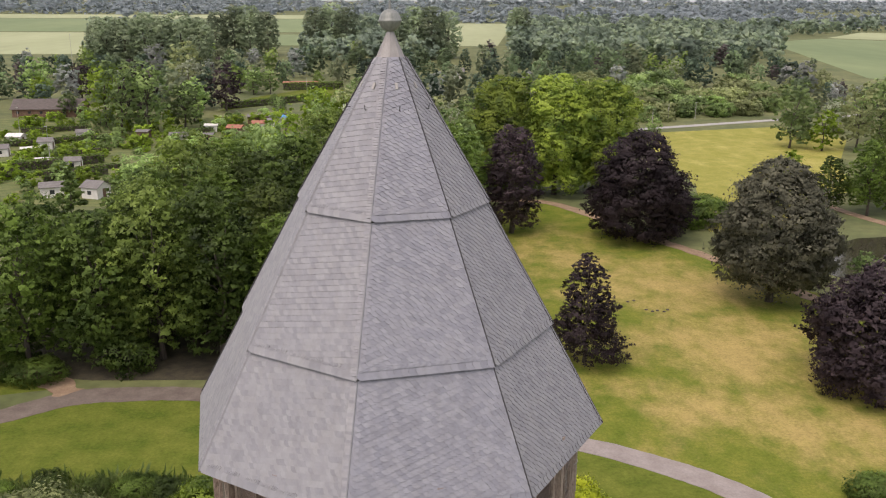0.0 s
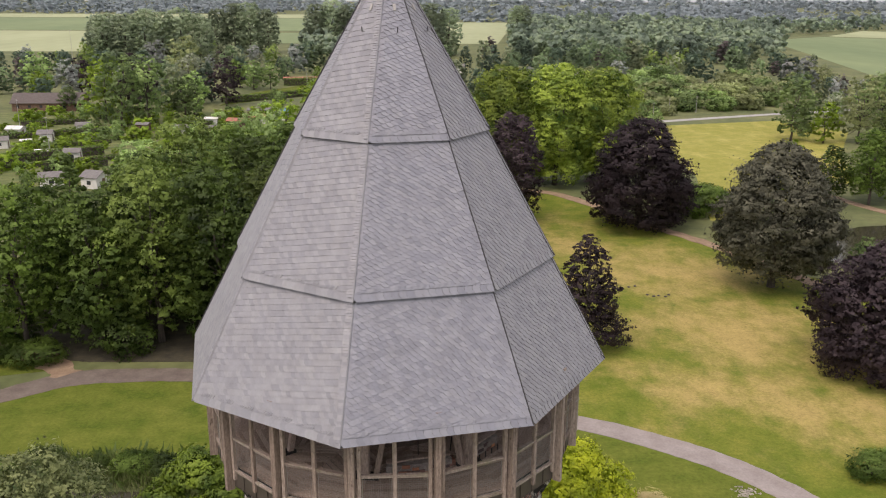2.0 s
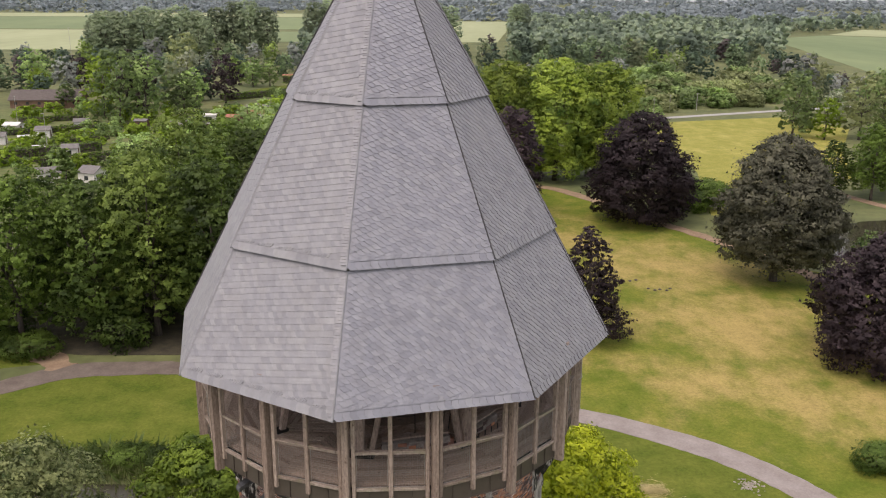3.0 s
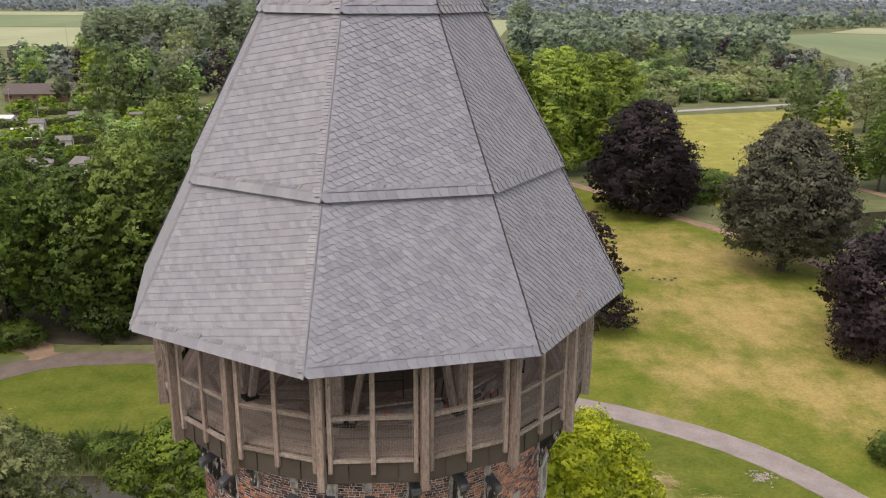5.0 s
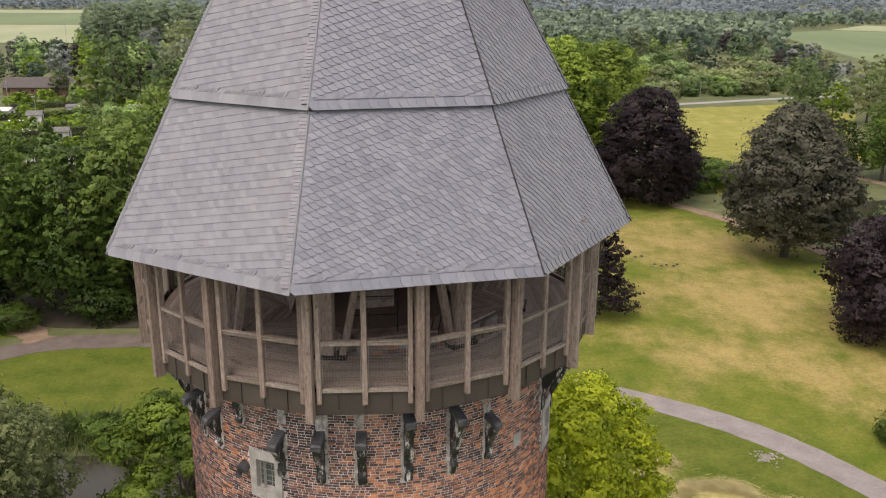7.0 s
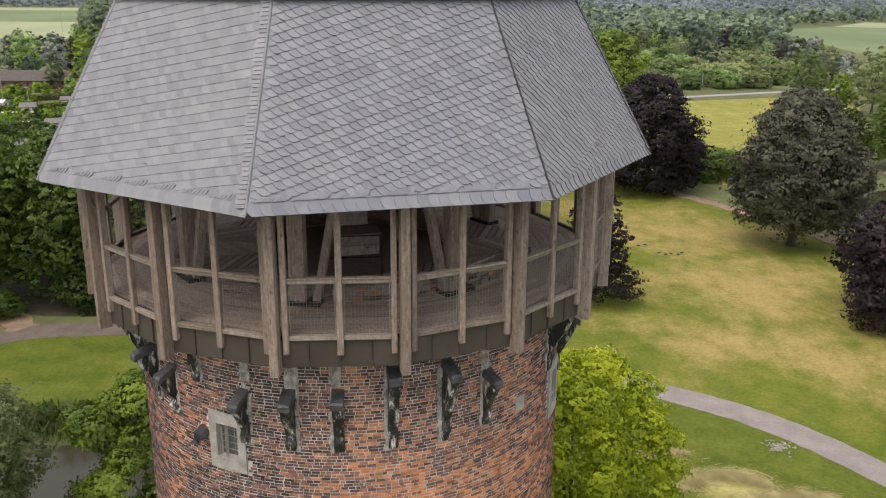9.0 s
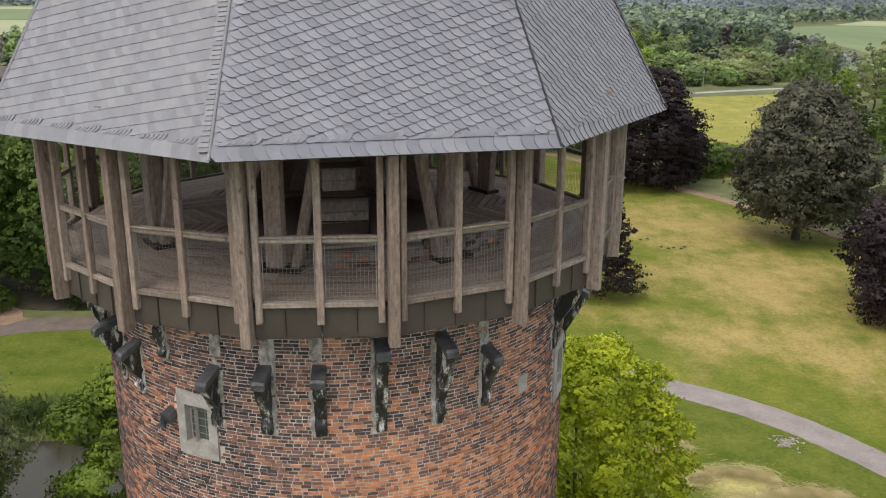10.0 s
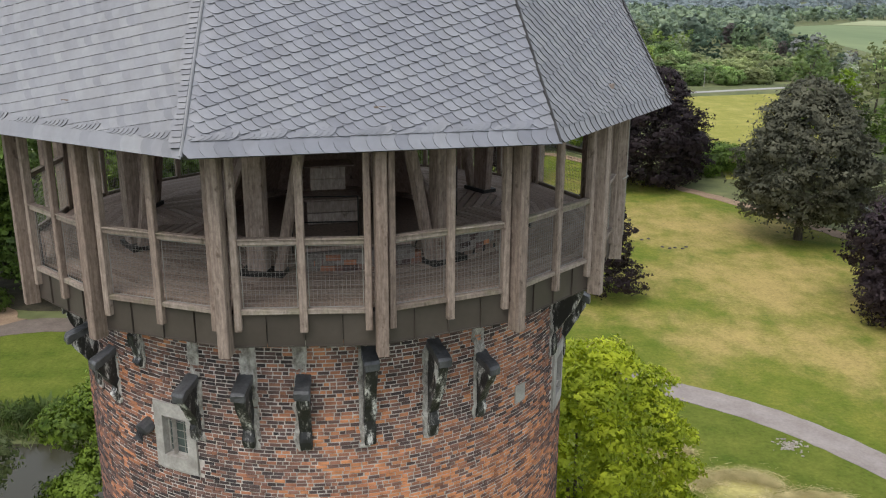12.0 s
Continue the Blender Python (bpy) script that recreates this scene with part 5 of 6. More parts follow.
for i, (x, y, s) in enumerate(((-46, 66, 0.8), (-15, 64, 0.55), (-6, 66.5, 0.6), (-56, 65, 0.9), (-64, 64, 1.0))):
    put(under, x, y, s, 70 * i)
for i, (x, y, s) in enumerate(((-35, 38, 0.42), (-31, 38.6, 0.5), (-27, 38.2, 0.4), (-23.5, 38.6, 0.55), (-20.5, 37.4, 0.5), (-17.5, 37.2, 0.6), (-14.5, 35.4, 0.6), (-12, 33, 0.55), (-10.5, 30, 0.5))):
    put(under if i % 3 else laurel, x, y, s * (1.0 if i % 3 else 1.2), 70 * i, "low green bush on the moat's bank")
g = random.Random(21)
for i in range(74):
    y = g.uniform(252, 346)
    x = g.uniform(48, 58 + (y - 180) * 0.62)
    if y < 246 + (x - 64) * 0.42 + 6:
        continue
    put(g.choice((bush, bush, fresh_bush, dark_bush)), x, y, g.uniform(0.6, 1.1) * (1.0 + (y - 250) * 0.009), 50 * i)
r = np.random.RandomState(50)


def blades(n, cx, cy, sx, sy, h, width, species, name, label, category, lean=0.35, line=None):
    """A stand of upright blades, one object of kind stuff."""
    if line:
        seg = r.randint(0, len(line) - 1, n)
        t = r.rand(n)[:, None]
        A = np.array(line)
        c = A[seg] * (1 - t) + A[seg + 1] * t + r.normal(0, 1, (n, 2)) * np.array([sx, sy])
    else:
        c = np.array([cx, cy]) + r.normal(0, 1, (n, 2)) * np.array([sx, sy])
    base = np.c_[c, np.zeros(n)]
    hh = h * r.uniform(0.5, 1.15, n)
    top = base + np.c_[r.normal(0, lean, (n, 2)) * hh[:, None], hh]
    s = r.normal(size=(n, 3)) * np.array([1, 1, 0.1])
    s = s / np.linalg.norm(s, axis=1)[:, None] * width
    mid = (base * 0.45 + top * 0.55) + np.c_[r.normal(0, 0.05, (n, 2)), np.zeros(n)]
    P = np.stack([base - s * 0.6, mid - s, top, mid + s], 1)
    return tagged(new(name, quads(name, P, LEAF[species])), label, category, "", "stuff")


blades(9000, 0, 0, 0.9, 1.1, 1.0, 0.06, "reed", "reeds", "pale green reeds along the moat's bank", "reeds", 0.25, [(-44, 37), (-33, 37.5), (-25, 38.2), (-19, 37.2), (-13.5, 34), (-10.5, 28)])
blades(7000, 0, 0, 1.2, 1.0, 1.1, 0.12, "hedge", "bank_plants", "low green plants on the moat's bank", "plants", 0.6, [(-40, 37), (-25, 38.8), (-16, 37.5), (-10, 33), (-7, 26)])
arcs = []
for cx, cy, rr, a0, a1 in ((20.5, 30.2, 2.6, 20, 170), (17.5, 33.5, 2.4, 60, 250), (24.5, 27.5, 3.0, 40, 160), (21.0, 26.5, 3.0, 10, 150), (28, 24.5, 3.4, 70, 170)):
    for i in range(9):
        a = radians(a0 + (a1 - a0) * i / 8)
        arcs.append((cx + rr * math.cos(a), cy + rr * 0.6 * math.sin(a)))
n = 38000
seg = r.randint(0, len(arcs) - 1, n)
A = np.array(arcs)
far_ = np.linalg.norm(A[seg] - A[seg + 1], axis=1) < 2.0
seg = seg[far_]
n = len(seg)
t = r.rand(n)[:, None]
d = A[seg + 1] - A[seg]
c = A[seg] * (1 - t) + A[seg + 1] * t + r.normal(0, 0.36, (n, 2)) * r.uniform(0.4, 1.6, (n, 1))
d = d / np.linalg.norm(d, axis=1)[:, None] + r.normal(0, 1.0, (n, 2))
ln = r.uniform(0.04, 0.15, n)[:, None]
z = np.abs(r.normal(0, 0.09, n)) + 0.05
p0, p1 = np.c_[c - d * ln, z], np.c_[c + d * ln, z + r.normal(0, 0.06, n)]
w = np.c_[-d[:, 1], d[:, 0], np.full(n, 0.3)] * 0.0055
tagged(new("cut_hay", quads("cut_hay", np.stack([p0 - w, p0 + w, p1 + w, p1 - w], 1), LEAF["straw"])), "rows of pale cut dry grass on the bank", "hay", "", "stuff")
b = Build()
g = random.Random(3)
for i in range(150):
    a, d = g.uniform(0, 6.28), abs(g.gauss(0, 0.5))
    q = g.uniform(0.03, 0.10)
    b.box(pose(25.75 + 1.2 * d * math.cos(a), 35.6 + d * math.sin(a), 0.05 + q * 0.2, g.uniform(-20, 20), g.uniform(-20, 20), g.uniform(0, 180)), q * 2, q * 1.5, q * 0.7, q * 0.3)
tagged(new("rubble_patch", b.mesh("rubble_patch", plain("pale_rubble", (0.27, 0.235, 0.20), (0.48, 0.44, 0.39), 3.0, 0.95, relief=0.8, depth=0.03, fine=0.4, island=0.3))), "pale patch of rubble stones in the grass", "rubble", "", "stuff")
b = Build()
for x, y in ((29.1, 82.3), (29.8, 82.6), (30.6, 82.2), (28.4, 82.9), (31.2, 82.9), (26.6, 86), (27.5, 86.4)):
    b.lathe([(0.02, 0.02), (0.24, 0.06), (0.17, 0.16), (0.04, 0.2)], 7, x, y)
tagged(new("mole_hills", b.mesh("mole_hills", M_BARK)), "scattered small dark molehills on the lawn", "molehills", "", "stuff")

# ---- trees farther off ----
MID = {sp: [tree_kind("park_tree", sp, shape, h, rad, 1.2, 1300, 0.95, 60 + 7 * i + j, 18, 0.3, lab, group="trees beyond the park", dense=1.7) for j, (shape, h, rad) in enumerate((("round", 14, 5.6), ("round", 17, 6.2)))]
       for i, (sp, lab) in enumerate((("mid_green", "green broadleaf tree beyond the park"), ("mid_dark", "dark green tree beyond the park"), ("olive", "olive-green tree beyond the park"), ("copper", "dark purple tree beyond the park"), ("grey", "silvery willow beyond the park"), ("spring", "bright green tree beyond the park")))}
used = set()


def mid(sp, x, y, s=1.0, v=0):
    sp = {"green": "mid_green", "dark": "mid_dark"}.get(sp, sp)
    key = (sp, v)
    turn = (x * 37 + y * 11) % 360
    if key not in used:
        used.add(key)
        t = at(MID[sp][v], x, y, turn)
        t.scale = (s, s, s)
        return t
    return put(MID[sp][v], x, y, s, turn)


# named places first, then the loose woods between them
for sp, x, y, s, v in (("dark", -91, 229, 1.25, 1), ("green", -84, 232, 1.2, 1), ("spring", -99, 238, 1.15, 1), ("dark", -76, 240, 1.0, 0), ("green", -76.5, 252, 1.0, 0), ("copper", -72, 276, 1.05, 1), ("copper", -95, 255, 1.1, 1), ("olive", -92, 300, 1.3, 1), ("grey", -88, 290, 1.0, 1),
                       ("green", -146, 300, 1.2, 0), ("copper", -133, 306, 1.0, 0), ("spring", -139, 285, 0.8, 0), ("dark", -120, 262, 0.6, 0), ("green", -73, 326, 0.85, 0), ("green", -67, 329, 0.75, 0), ("dark", -52, 268, 0.45, 0), ("dark", -57, 283, 0.4, 0),
                       ("spring", 70, 146, 0.75, 0), ("green", 68, 128, 0.5, 0), ("dark", 94, 207, 1.05, 1), ("spring", 101, 203, 0.8, 0), ("olive", 110, 203, 1.05, 1), ("green", 121, 214, 1.1, 1), ("dark", 103, 222, 0.9, 0), ("olive", 132, 224, 1.2, 1), ("green", 120, 190, 0.9, 0), ("olive", 112, 178, 0.85, 0), ("green", 128, 200, 1.0, 1),
                       ("green", 5, 140, 1.0, 1), ("dark", 3, 158, 1.05, 1), ("green", 9, 165, 1.1, 0), ("spring", -3, 150, 0.9, 0), ("green", -12, 140, 1.0, 0), ("green", -24, 130, 0.95, 1), ("olive", -35, 122, 0.9, 0), ("spring", -31, 207, 1.0, 1), ("spring", -24, 214, 0.9, 0), ("green", -45, 128, 0.8, 0), ("green", -49, 116, 0.7, 0),
                       ("dark", 58, 122, 0.5, 0), ("green", 61, 92, 0.4, 0), ("dark", 63, 83, 0.45, 0)):
    mid(sp, x, y, s, v)


def inside(x, y, poly):
    c = False
    for (x0, y0), (x1, y1) in zip(poly, poly[1:] + poly[:1]):
        if (y0 > y) != (y1 > y) and x < (x1 - x0) * (y - y0) / (y1 - y0) + x0:
            c = not c
    return c


OPEN = [[(60, 146), (60, 275), (128, 292), (112, 215), (96, 180), (84, 140)], [(-112, 140), (-40, 140), (-40, 262), (-122, 262)], [(-140, 256), (-112, 256), (-112, 275), (-140, 275)], [(-80, 262), (-36, 262), (-34, 350), (-62, 350)], [(50, 262), (128, 262), (128, 345), (50, 345)]] + [f[0] for f in FIELDS]
# sight lines under which far fields show: bearing from, to, slope of the line of sight, nearest and farthest y
VISTAS = ((-0.62, -0.395, 0.0712, 200, 840), (-0.62, -0.14, 0.0465, 840, 1230), (-0.285, -0.155, 0.0629, 200, 840), (-0.002, 0.076, 0.0615, 200, 1090), (0.375, 0.42, 0.0724, 200, 790), (0.42, 0.60, 0.098, 200, 790))


def tallest(x, y):
    """How tall a tree may grow here without hiding the fields behind it."""
    if any(inside(x, y, p) for p in OPEN):
        return 0.0
    h = 99.0
    for a, b, k, c, d in VISTAS:
        if a < x / (y + 26) < b and c < y < d:
            h = min(h, 40.4 - k * (y + 26))
    return h


CROWNS = {sp: [leaf_quads(400 + 10 * i + j, lobes_of(random.Random(400 + 10 * i + j), shape, h, rad, 0.4, nl), 1150, 1.15, 0.66, True) for j, (shape, h, rad, nl) in enumerate((("round", 14, 5.4, 26), ("round", 17, 6.0, 32), ("cone" if sp == "dark" else "poplar", 18, 4.6, 30)))]
          for i, sp in enumerate(("green", "dark", "olive", "spring", "grey", "copper"))}
BEYOND = [("green", 0.75), ("green", 1.2), ("dark", 0.65), ("dark", 1.05), ("olive", 0.85), ("olive", 1.2), ("spring", 1.1), ("grey", 0.8), ("grey", 1.1), ("copper", 1.0)]
lot = [([], []) for _ in BEYOND]


def beyond(sp, x, y, s, v):
    """One more tree in the joined woods farther off."""
    k = g.choice([i for i, b in enumerate(BEYOND) if b[0] == sp])
    P, nn = CROWNS[sp][2 if g.random() < 0.2 and s < 0.9 else v]
    a = g.uniform(0, 6.28)
    m2 = np.array([[math.cos(a), -math.sin(a), 0], [math.sin(a), math.cos(a), 0], [0, 0, 1]])
    w = np.array([s, s, s]) * np.array([g.uniform(0.85, 1.2), g.uniform(0.85, 1.2), 1.0])
    lot[k][0].append(P * w @ m2.T + np.array([x, y, 0]))
    lot[k][1].append(nn @ m2.T)


g = random.Random(77)
y = 165.0
while y < 500:
    step = 11.5 + (y - 165) * 0.026
    x = -0.56 * (y + 26) - 12
    while x < 0.56 * (y + 26) + 12:
        px, py = x + g.uniform(-0.4, 0.4) * step, y + g.uniform(-0.4, 0.4) * step
        cap = tallest(px, py)
        if cap > 3.5 and not (px < -36 and py < 262) and not (8 < px < 62 and py < 205) and not (px > 60 and py < 230) and g.random() < (0.97 if px > 30 else 0.8):
            zone = noise.noise(Vector((px * 0.013, py * 0.013, 2.0)))
            sp = g.choices(["green", "dark", "olive", "spring", "grey", "copper"], [4, 3 + 3 * max(0, zone), 2.5, 0.8, 0.7 + 4 * max(0, -zone) * (px > 60), 0.3])[0]
            v = g.randrange(2)
            s = min(g.uniform(0.45, 0.95), cap / (14, 17)[v])
            if py < 262:
                mid(sp, px, py, s, v)
            else:
                beyond(sp, px, py, s, v)
        x += step
    y += step * 0.95
# belt leaf colours, lifted and blued to carry the haze in front of them
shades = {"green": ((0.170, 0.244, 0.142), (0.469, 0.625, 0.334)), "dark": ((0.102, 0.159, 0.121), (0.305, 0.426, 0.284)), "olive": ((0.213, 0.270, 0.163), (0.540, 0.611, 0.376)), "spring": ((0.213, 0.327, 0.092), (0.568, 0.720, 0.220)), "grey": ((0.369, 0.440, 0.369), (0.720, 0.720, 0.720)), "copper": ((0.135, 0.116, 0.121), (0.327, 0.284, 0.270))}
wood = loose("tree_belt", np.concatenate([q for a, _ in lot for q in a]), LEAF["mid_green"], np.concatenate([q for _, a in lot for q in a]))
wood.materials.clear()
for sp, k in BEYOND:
    wood.materials.append(leaf_material("leaves_hazed_belt_" + sp + ("_pale" if k > 1 else "_deep"), tuple(c * k for c in shades[sp][0]), tuple(c * k for c in shades[sp][1]), 0.16, 0.5, None, 0.04))
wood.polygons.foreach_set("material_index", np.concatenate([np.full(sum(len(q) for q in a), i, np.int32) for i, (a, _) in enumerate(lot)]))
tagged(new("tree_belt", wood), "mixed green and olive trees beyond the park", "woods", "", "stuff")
poplar = tree_kind("poplar_tree", "poplar", "poplar", 26, 7.2, 1.0, 3200, 1.1, 91, 40, 0.45, "tall dark poplar in a row far off", group="poplars")
at(poplar, -168, 430)
for i, (x, y, s) in enumerate(((-158, 428, 1.0), (-149, 432, 1.08), (-140, 430, 1.02), (-131, 434, 1.1), (-122, 432, 1.0), (-175, 438, 0.9), (-137, 530, 1.0), (-127, 534, 1.12), (-117, 531, 1.15), (-107, 536, 1.0), (-80, 556, 1.1), (-70, 560, 1.2), (-60, 556, 1.1), (-25, 512, 1.0), (-15, 516, 1.15), (-5, 512, 1.15), (5, 520, 1.05), (60, 700, 1.0), (66, 706, 1.0))):
    put(poplar, x, y, s, 67 * i)
# distant woods to the horizon
seeds = [leaf_quads(200 + i, lobes_of(random.Random(200 + i), "round", 13, 6.5, 0.5, 9), 330, 1.9, 0.6, True) for i in range(5)]
low = [leaf_quads(220 + i, lobes_of(random.Random(220 + i), "round", 15, 17, -2, 8), 130, 4.6, 0.6, True) for i in range(5)]
near_, far_ = ([], []), ([], [])
rr = np.random.RandomState(9)
y = 470.0
while y < 2900:
    step = (15 + (y - 470) * 0.012) if y < 1000 else 34 + (y - 1000) * 0.024
    x = -0.60 * (y + 26) - 30
    while x < 0.60 * (y + 26) + 30:
        px, py = x + rr.uniform(-0.45, 0.45) * step, y + rr.uniform(-0.45, 0.45) * step
        open_ = noise.noise(Vector((px * 0.0022, py * 0.0045, 7.0)))
        if tallest(px, py) > 15 and (y < 900 or open_ < 0.22):
            q, qn = (seeds if y < 1000 else low)[rr.randint(5)]
            a = rr.uniform(0, 6.28)
            s = rr.uniform(0.6, 1.3) * (1.0 if y < 1000 else 1.0 + (y - 1000) * 0.0002)
            m2 = np.array([[math.cos(a), -math.sin(a), 0], [math.sin(a), math.cos(a), 0], [0, 0, 1]])
            to = near_ if y < 1000 else far_
            to[0].append(q @ m2.T * s * (1.0, 1.0, 1.0 if y < 1000 else 0.7) + np.array([px, py, 0]))
            up = qn @ m2.T + np.array([0, 0, 0.3 if y < 1000 else 1.2])
            to[1].append(up / np.linalg.norm(up, axis=2)[:, :, None])
        x += step
    y += step * 0.9
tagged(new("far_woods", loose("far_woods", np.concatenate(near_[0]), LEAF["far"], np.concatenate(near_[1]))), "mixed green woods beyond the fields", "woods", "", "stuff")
tagged(new("distant_woods", loose("distant_woods", np.concatenate(far_[0]), LEAF["distant"], np.concatenate(far_[1]))), "distant woods up to the horizon, paled by painted haze", "woods", "", "stuff")

# ---- allotments, houses, lamps ----
M_WHITE = plain("white_render", (0.62, 0.61, 0.58), (0.76, 0.75, 0.72), 1.5, 0.9, relief=0.2, fine=0.15)
M_ROOF = plain("grey_roofing", (0.16, 0.15, 0.145), (0.24, 0.23, 0.22), 1.5, 0.9, relief=0.3, fine=0.3)
M_TILE = plain("brown_roof_tiles", (0.10, 0.085, 0.078), (0.16, 0.135, 0.125), 1.0, 0.9, relief=0.4, fine=0.35, stretch=(1, 1, 4))
M_RED = plain("red_roofing", (0.30, 0.12, 0.08), (0.40, 0.18, 0.12), 1.5, 0.9)
M_BLUE = plain("blue_canvas", (0.06, 0.22, 0.48), (0.10, 0.30, 0.60), 2.0, 0.8)
M_PANE = plain("dark_window", (0.02, 0.025, 0.03), (0.05, 0.055, 0.06), 2.0, 0.15)
M_POLE = plain("grey_pole", (0.32, 0.31, 0.29), (0.45, 0.44, 0.42), 2.0, 0.7)
M_BROWN = plain("brown_boards", (0.13, 0.075, 0.05), (0.22, 0.14, 0.10), 2.0, 0.9, fine=0.3)


def house(name, x, y, turn, lx, ly, h, rise, wall_m, roof_m, label, category, windows=1, eave=0.3):
    ob = thing(name, label, category, pose(x, y, 0, 0, 0, turn))
    b = Build().add([(-lx / 2, -ly / 2, -0.2), (lx / 2, -ly / 2, -0.2), (lx / 2, ly / 2, -0.2), (-lx / 2, ly / 2, -0.2), (-lx / 2, -ly / 2, h), (lx / 2, -ly / 2, h), (lx / 2, ly / 2, h), (-lx / 2, ly / 2, h), (-lx / 2, 0, h + rise), (lx / 2, 0, h + rise)],
                    [(0, 1, 5, 4), (2, 3, 7, 6), (1, 2, 6, 9, 5), (3, 0, 4, 8, 7), (4, 5, 9, 8), (6, 7, 8, 9), (3, 2, 1, 0)])
    part("wall", b, wall_m, ob)
    k = rise / (ly / 2)
    ex, ey = lx / 2 + eave, ly / 2 + eave
    for s in (-1, 1):
        p = [(-ex, s * ey, h - eave * k + 0.03), (ex, s * ey, h - eave * k + 0.03), (ex, 0, h + rise + 0.03), (-ex, 0, h + rise + 0.03)]
        q = [(a, c, d + 0.12) for a, c, d in p]
        part("roof_slope", Build().add(p + q, [(3, 2, 1, 0), (4, 5, 6, 7), (0, 1, 5, 4), (1, 2, 6, 5), (2, 3, 7, 6), (3, 0, 4, 7)]), roof_m, ob)
    for i in range(windows):
        wx = lx * ((i + 0.5) / windows - 0.5)
        part("window", Build().box(Matrix.Translation((wx, -ly / 2 - 0.01, h * 0.55)), min(0.9, lx / windows * 0.5), 0.06, 0.8), M_PANE, ob)
    part("door", Build().box(Matrix.Translation((lx / 2 + 0.01, 0, 0.95)), 0.06, 0.85, 1.95), M_BROWN, ob)
    return ob


for x, y, t, lx, ly, h, rise, wm, rm, lab in ((-69.5, 211, 12, 4.6, 3.6, 2.2, 0.9, M_WHITE, M_ROOF, "small white garden house with a grey gable roof"), (-68, 147.5, -18, 3.8, 4.2, 2.3, 1.0, M_WHITE, M_ROOF, "white garden house with a grey roof among trees"),
                                               (-101.5, 202, 10, 3.4, 3.0, 2.2, 0.8, M_WHITE, M_ROOF, "white garden hut beside a vegetable plot"), (-77, 148, 20, 4.4, 3.6, 2.2, 0.7, M_WHITE, M_ROOF, "low garden hut with a blue door"),
                                               (-108.5, 192, 15, 3.6, 3.0, 2.1, 0.8, M_WHITE, M_ROOF, "white garden hut at the allotments' edge"), (-63, 215, 5, 3.4, 3.0, 2.0, 0.3, M_BROWN, M_ROOF, "brown garden shed with a flat roof"), (-58, 228, -10, 4.2, 3.4, 2.0, 0.6, M_BROWN, M_RED, "brown garden hut with a red roof"),
                                               (-49, 243, 8, 5.0, 3.4, 2.1, 0.4, M_WHITE, M_ROOF, "flat white garden hut"), (-55, 250, 5, 8.0, 4.0, 2.2, 0.5, M_BROWN, M_ROOF, "long low allotment shed"), (-93, 181, 8, 3.6, 2.4, 1.4, 0.15, M_WHITE, M_WHITE, "white garden frame on the allotments"),
                                               (-84, 176, 8, 3.4, 2.8, 2.1, 0.7, M_WHITE, M_ROOF, "white garden hut beside a clipped hedge"), (-113, 210, -6, 4.0, 3.0, 2.2, 0.6, M_WHITE, M_WHITE, "white garden hut with a pale roof"), (-98, 218, 14, 3.6, 3.0, 2.1, 0.6, M_WHITE, M_ROOF, "white garden hut among fruit bushes"), (-66, 232, 6, 3.4, 2.6, 2.0, 0.3, M_WHITE, M_WHITE, "flat white garden shed"), (-53, 236, 12, 3.6, 2.8, 2.1, 0.6, M_WHITE, M_RED, "white garden hut with a red roof"), (-82, 220, -4, 3.2, 2.6, 2.0, 0.4, M_BROWN, M_ROOF, "brown garden hut beside a plot"), (-104, 197, 20, 3.2, 2.2, 1.2, 0.2, M_WHITE, M_WHITE, "white caravan between the plots"), (-58, 349, 3, 14, 4, 2.4, 0.5, M_BROWN, M_RED, "long red shed behind the hedge"), (-30, 368, 5, 8, 6, 3.0, 1.2, M_WHITE, M_ROOF, "white cottage behind trees"), (100, 318, 4, 6, 3, 2.4, 0.4, M_WHITE, M_WHITE, "white hut among willow bushes"), (8, 395, 4, 7, 6, 3.4, 1.4, M_WHITE, M_ROOF, "white house among far trees")):
    house("garden_house", x, y, t, lx, ly, h, rise, wm, rm, lab, "garden house")
house("barn", -127, 265, 4, 22, 8, 2.8, 2.6, M_BROWN, M_TILE, "long low brick barn with a brown tiled roof", "barn", 6, 0.5)
tent = thing("party_tent", "white garden tent with a blue roof", "tent", pose(-47.5, 247, 0))
part("canopy", Build().add([(-1.7, -1.7, 2.1), (1.7, -1.7, 2.1), (1.7, 1.7, 2.1), (-1.7, 1.7, 2.1), (0, 0, 3.1)], [(0, 1, 4), (1, 2, 4), (2, 3, 4), (3, 0, 4), (3, 2, 1, 0)]), M_BLUE, tent, "blue canvas roof")
part("side_wall", Build().box(Matrix.Translation((0, 1.6, 1.05)), 3.2, 0.04, 2.1), M_WHITE, tent)
for sx in (-1.6, 1.6):
    for sy in (-1.6, 1.6):
        part("pole", Build().tube([(sx, sy, 0), (sx, sy, 2.15)], [0.03, 0.03], 5), M_POLE, tent)


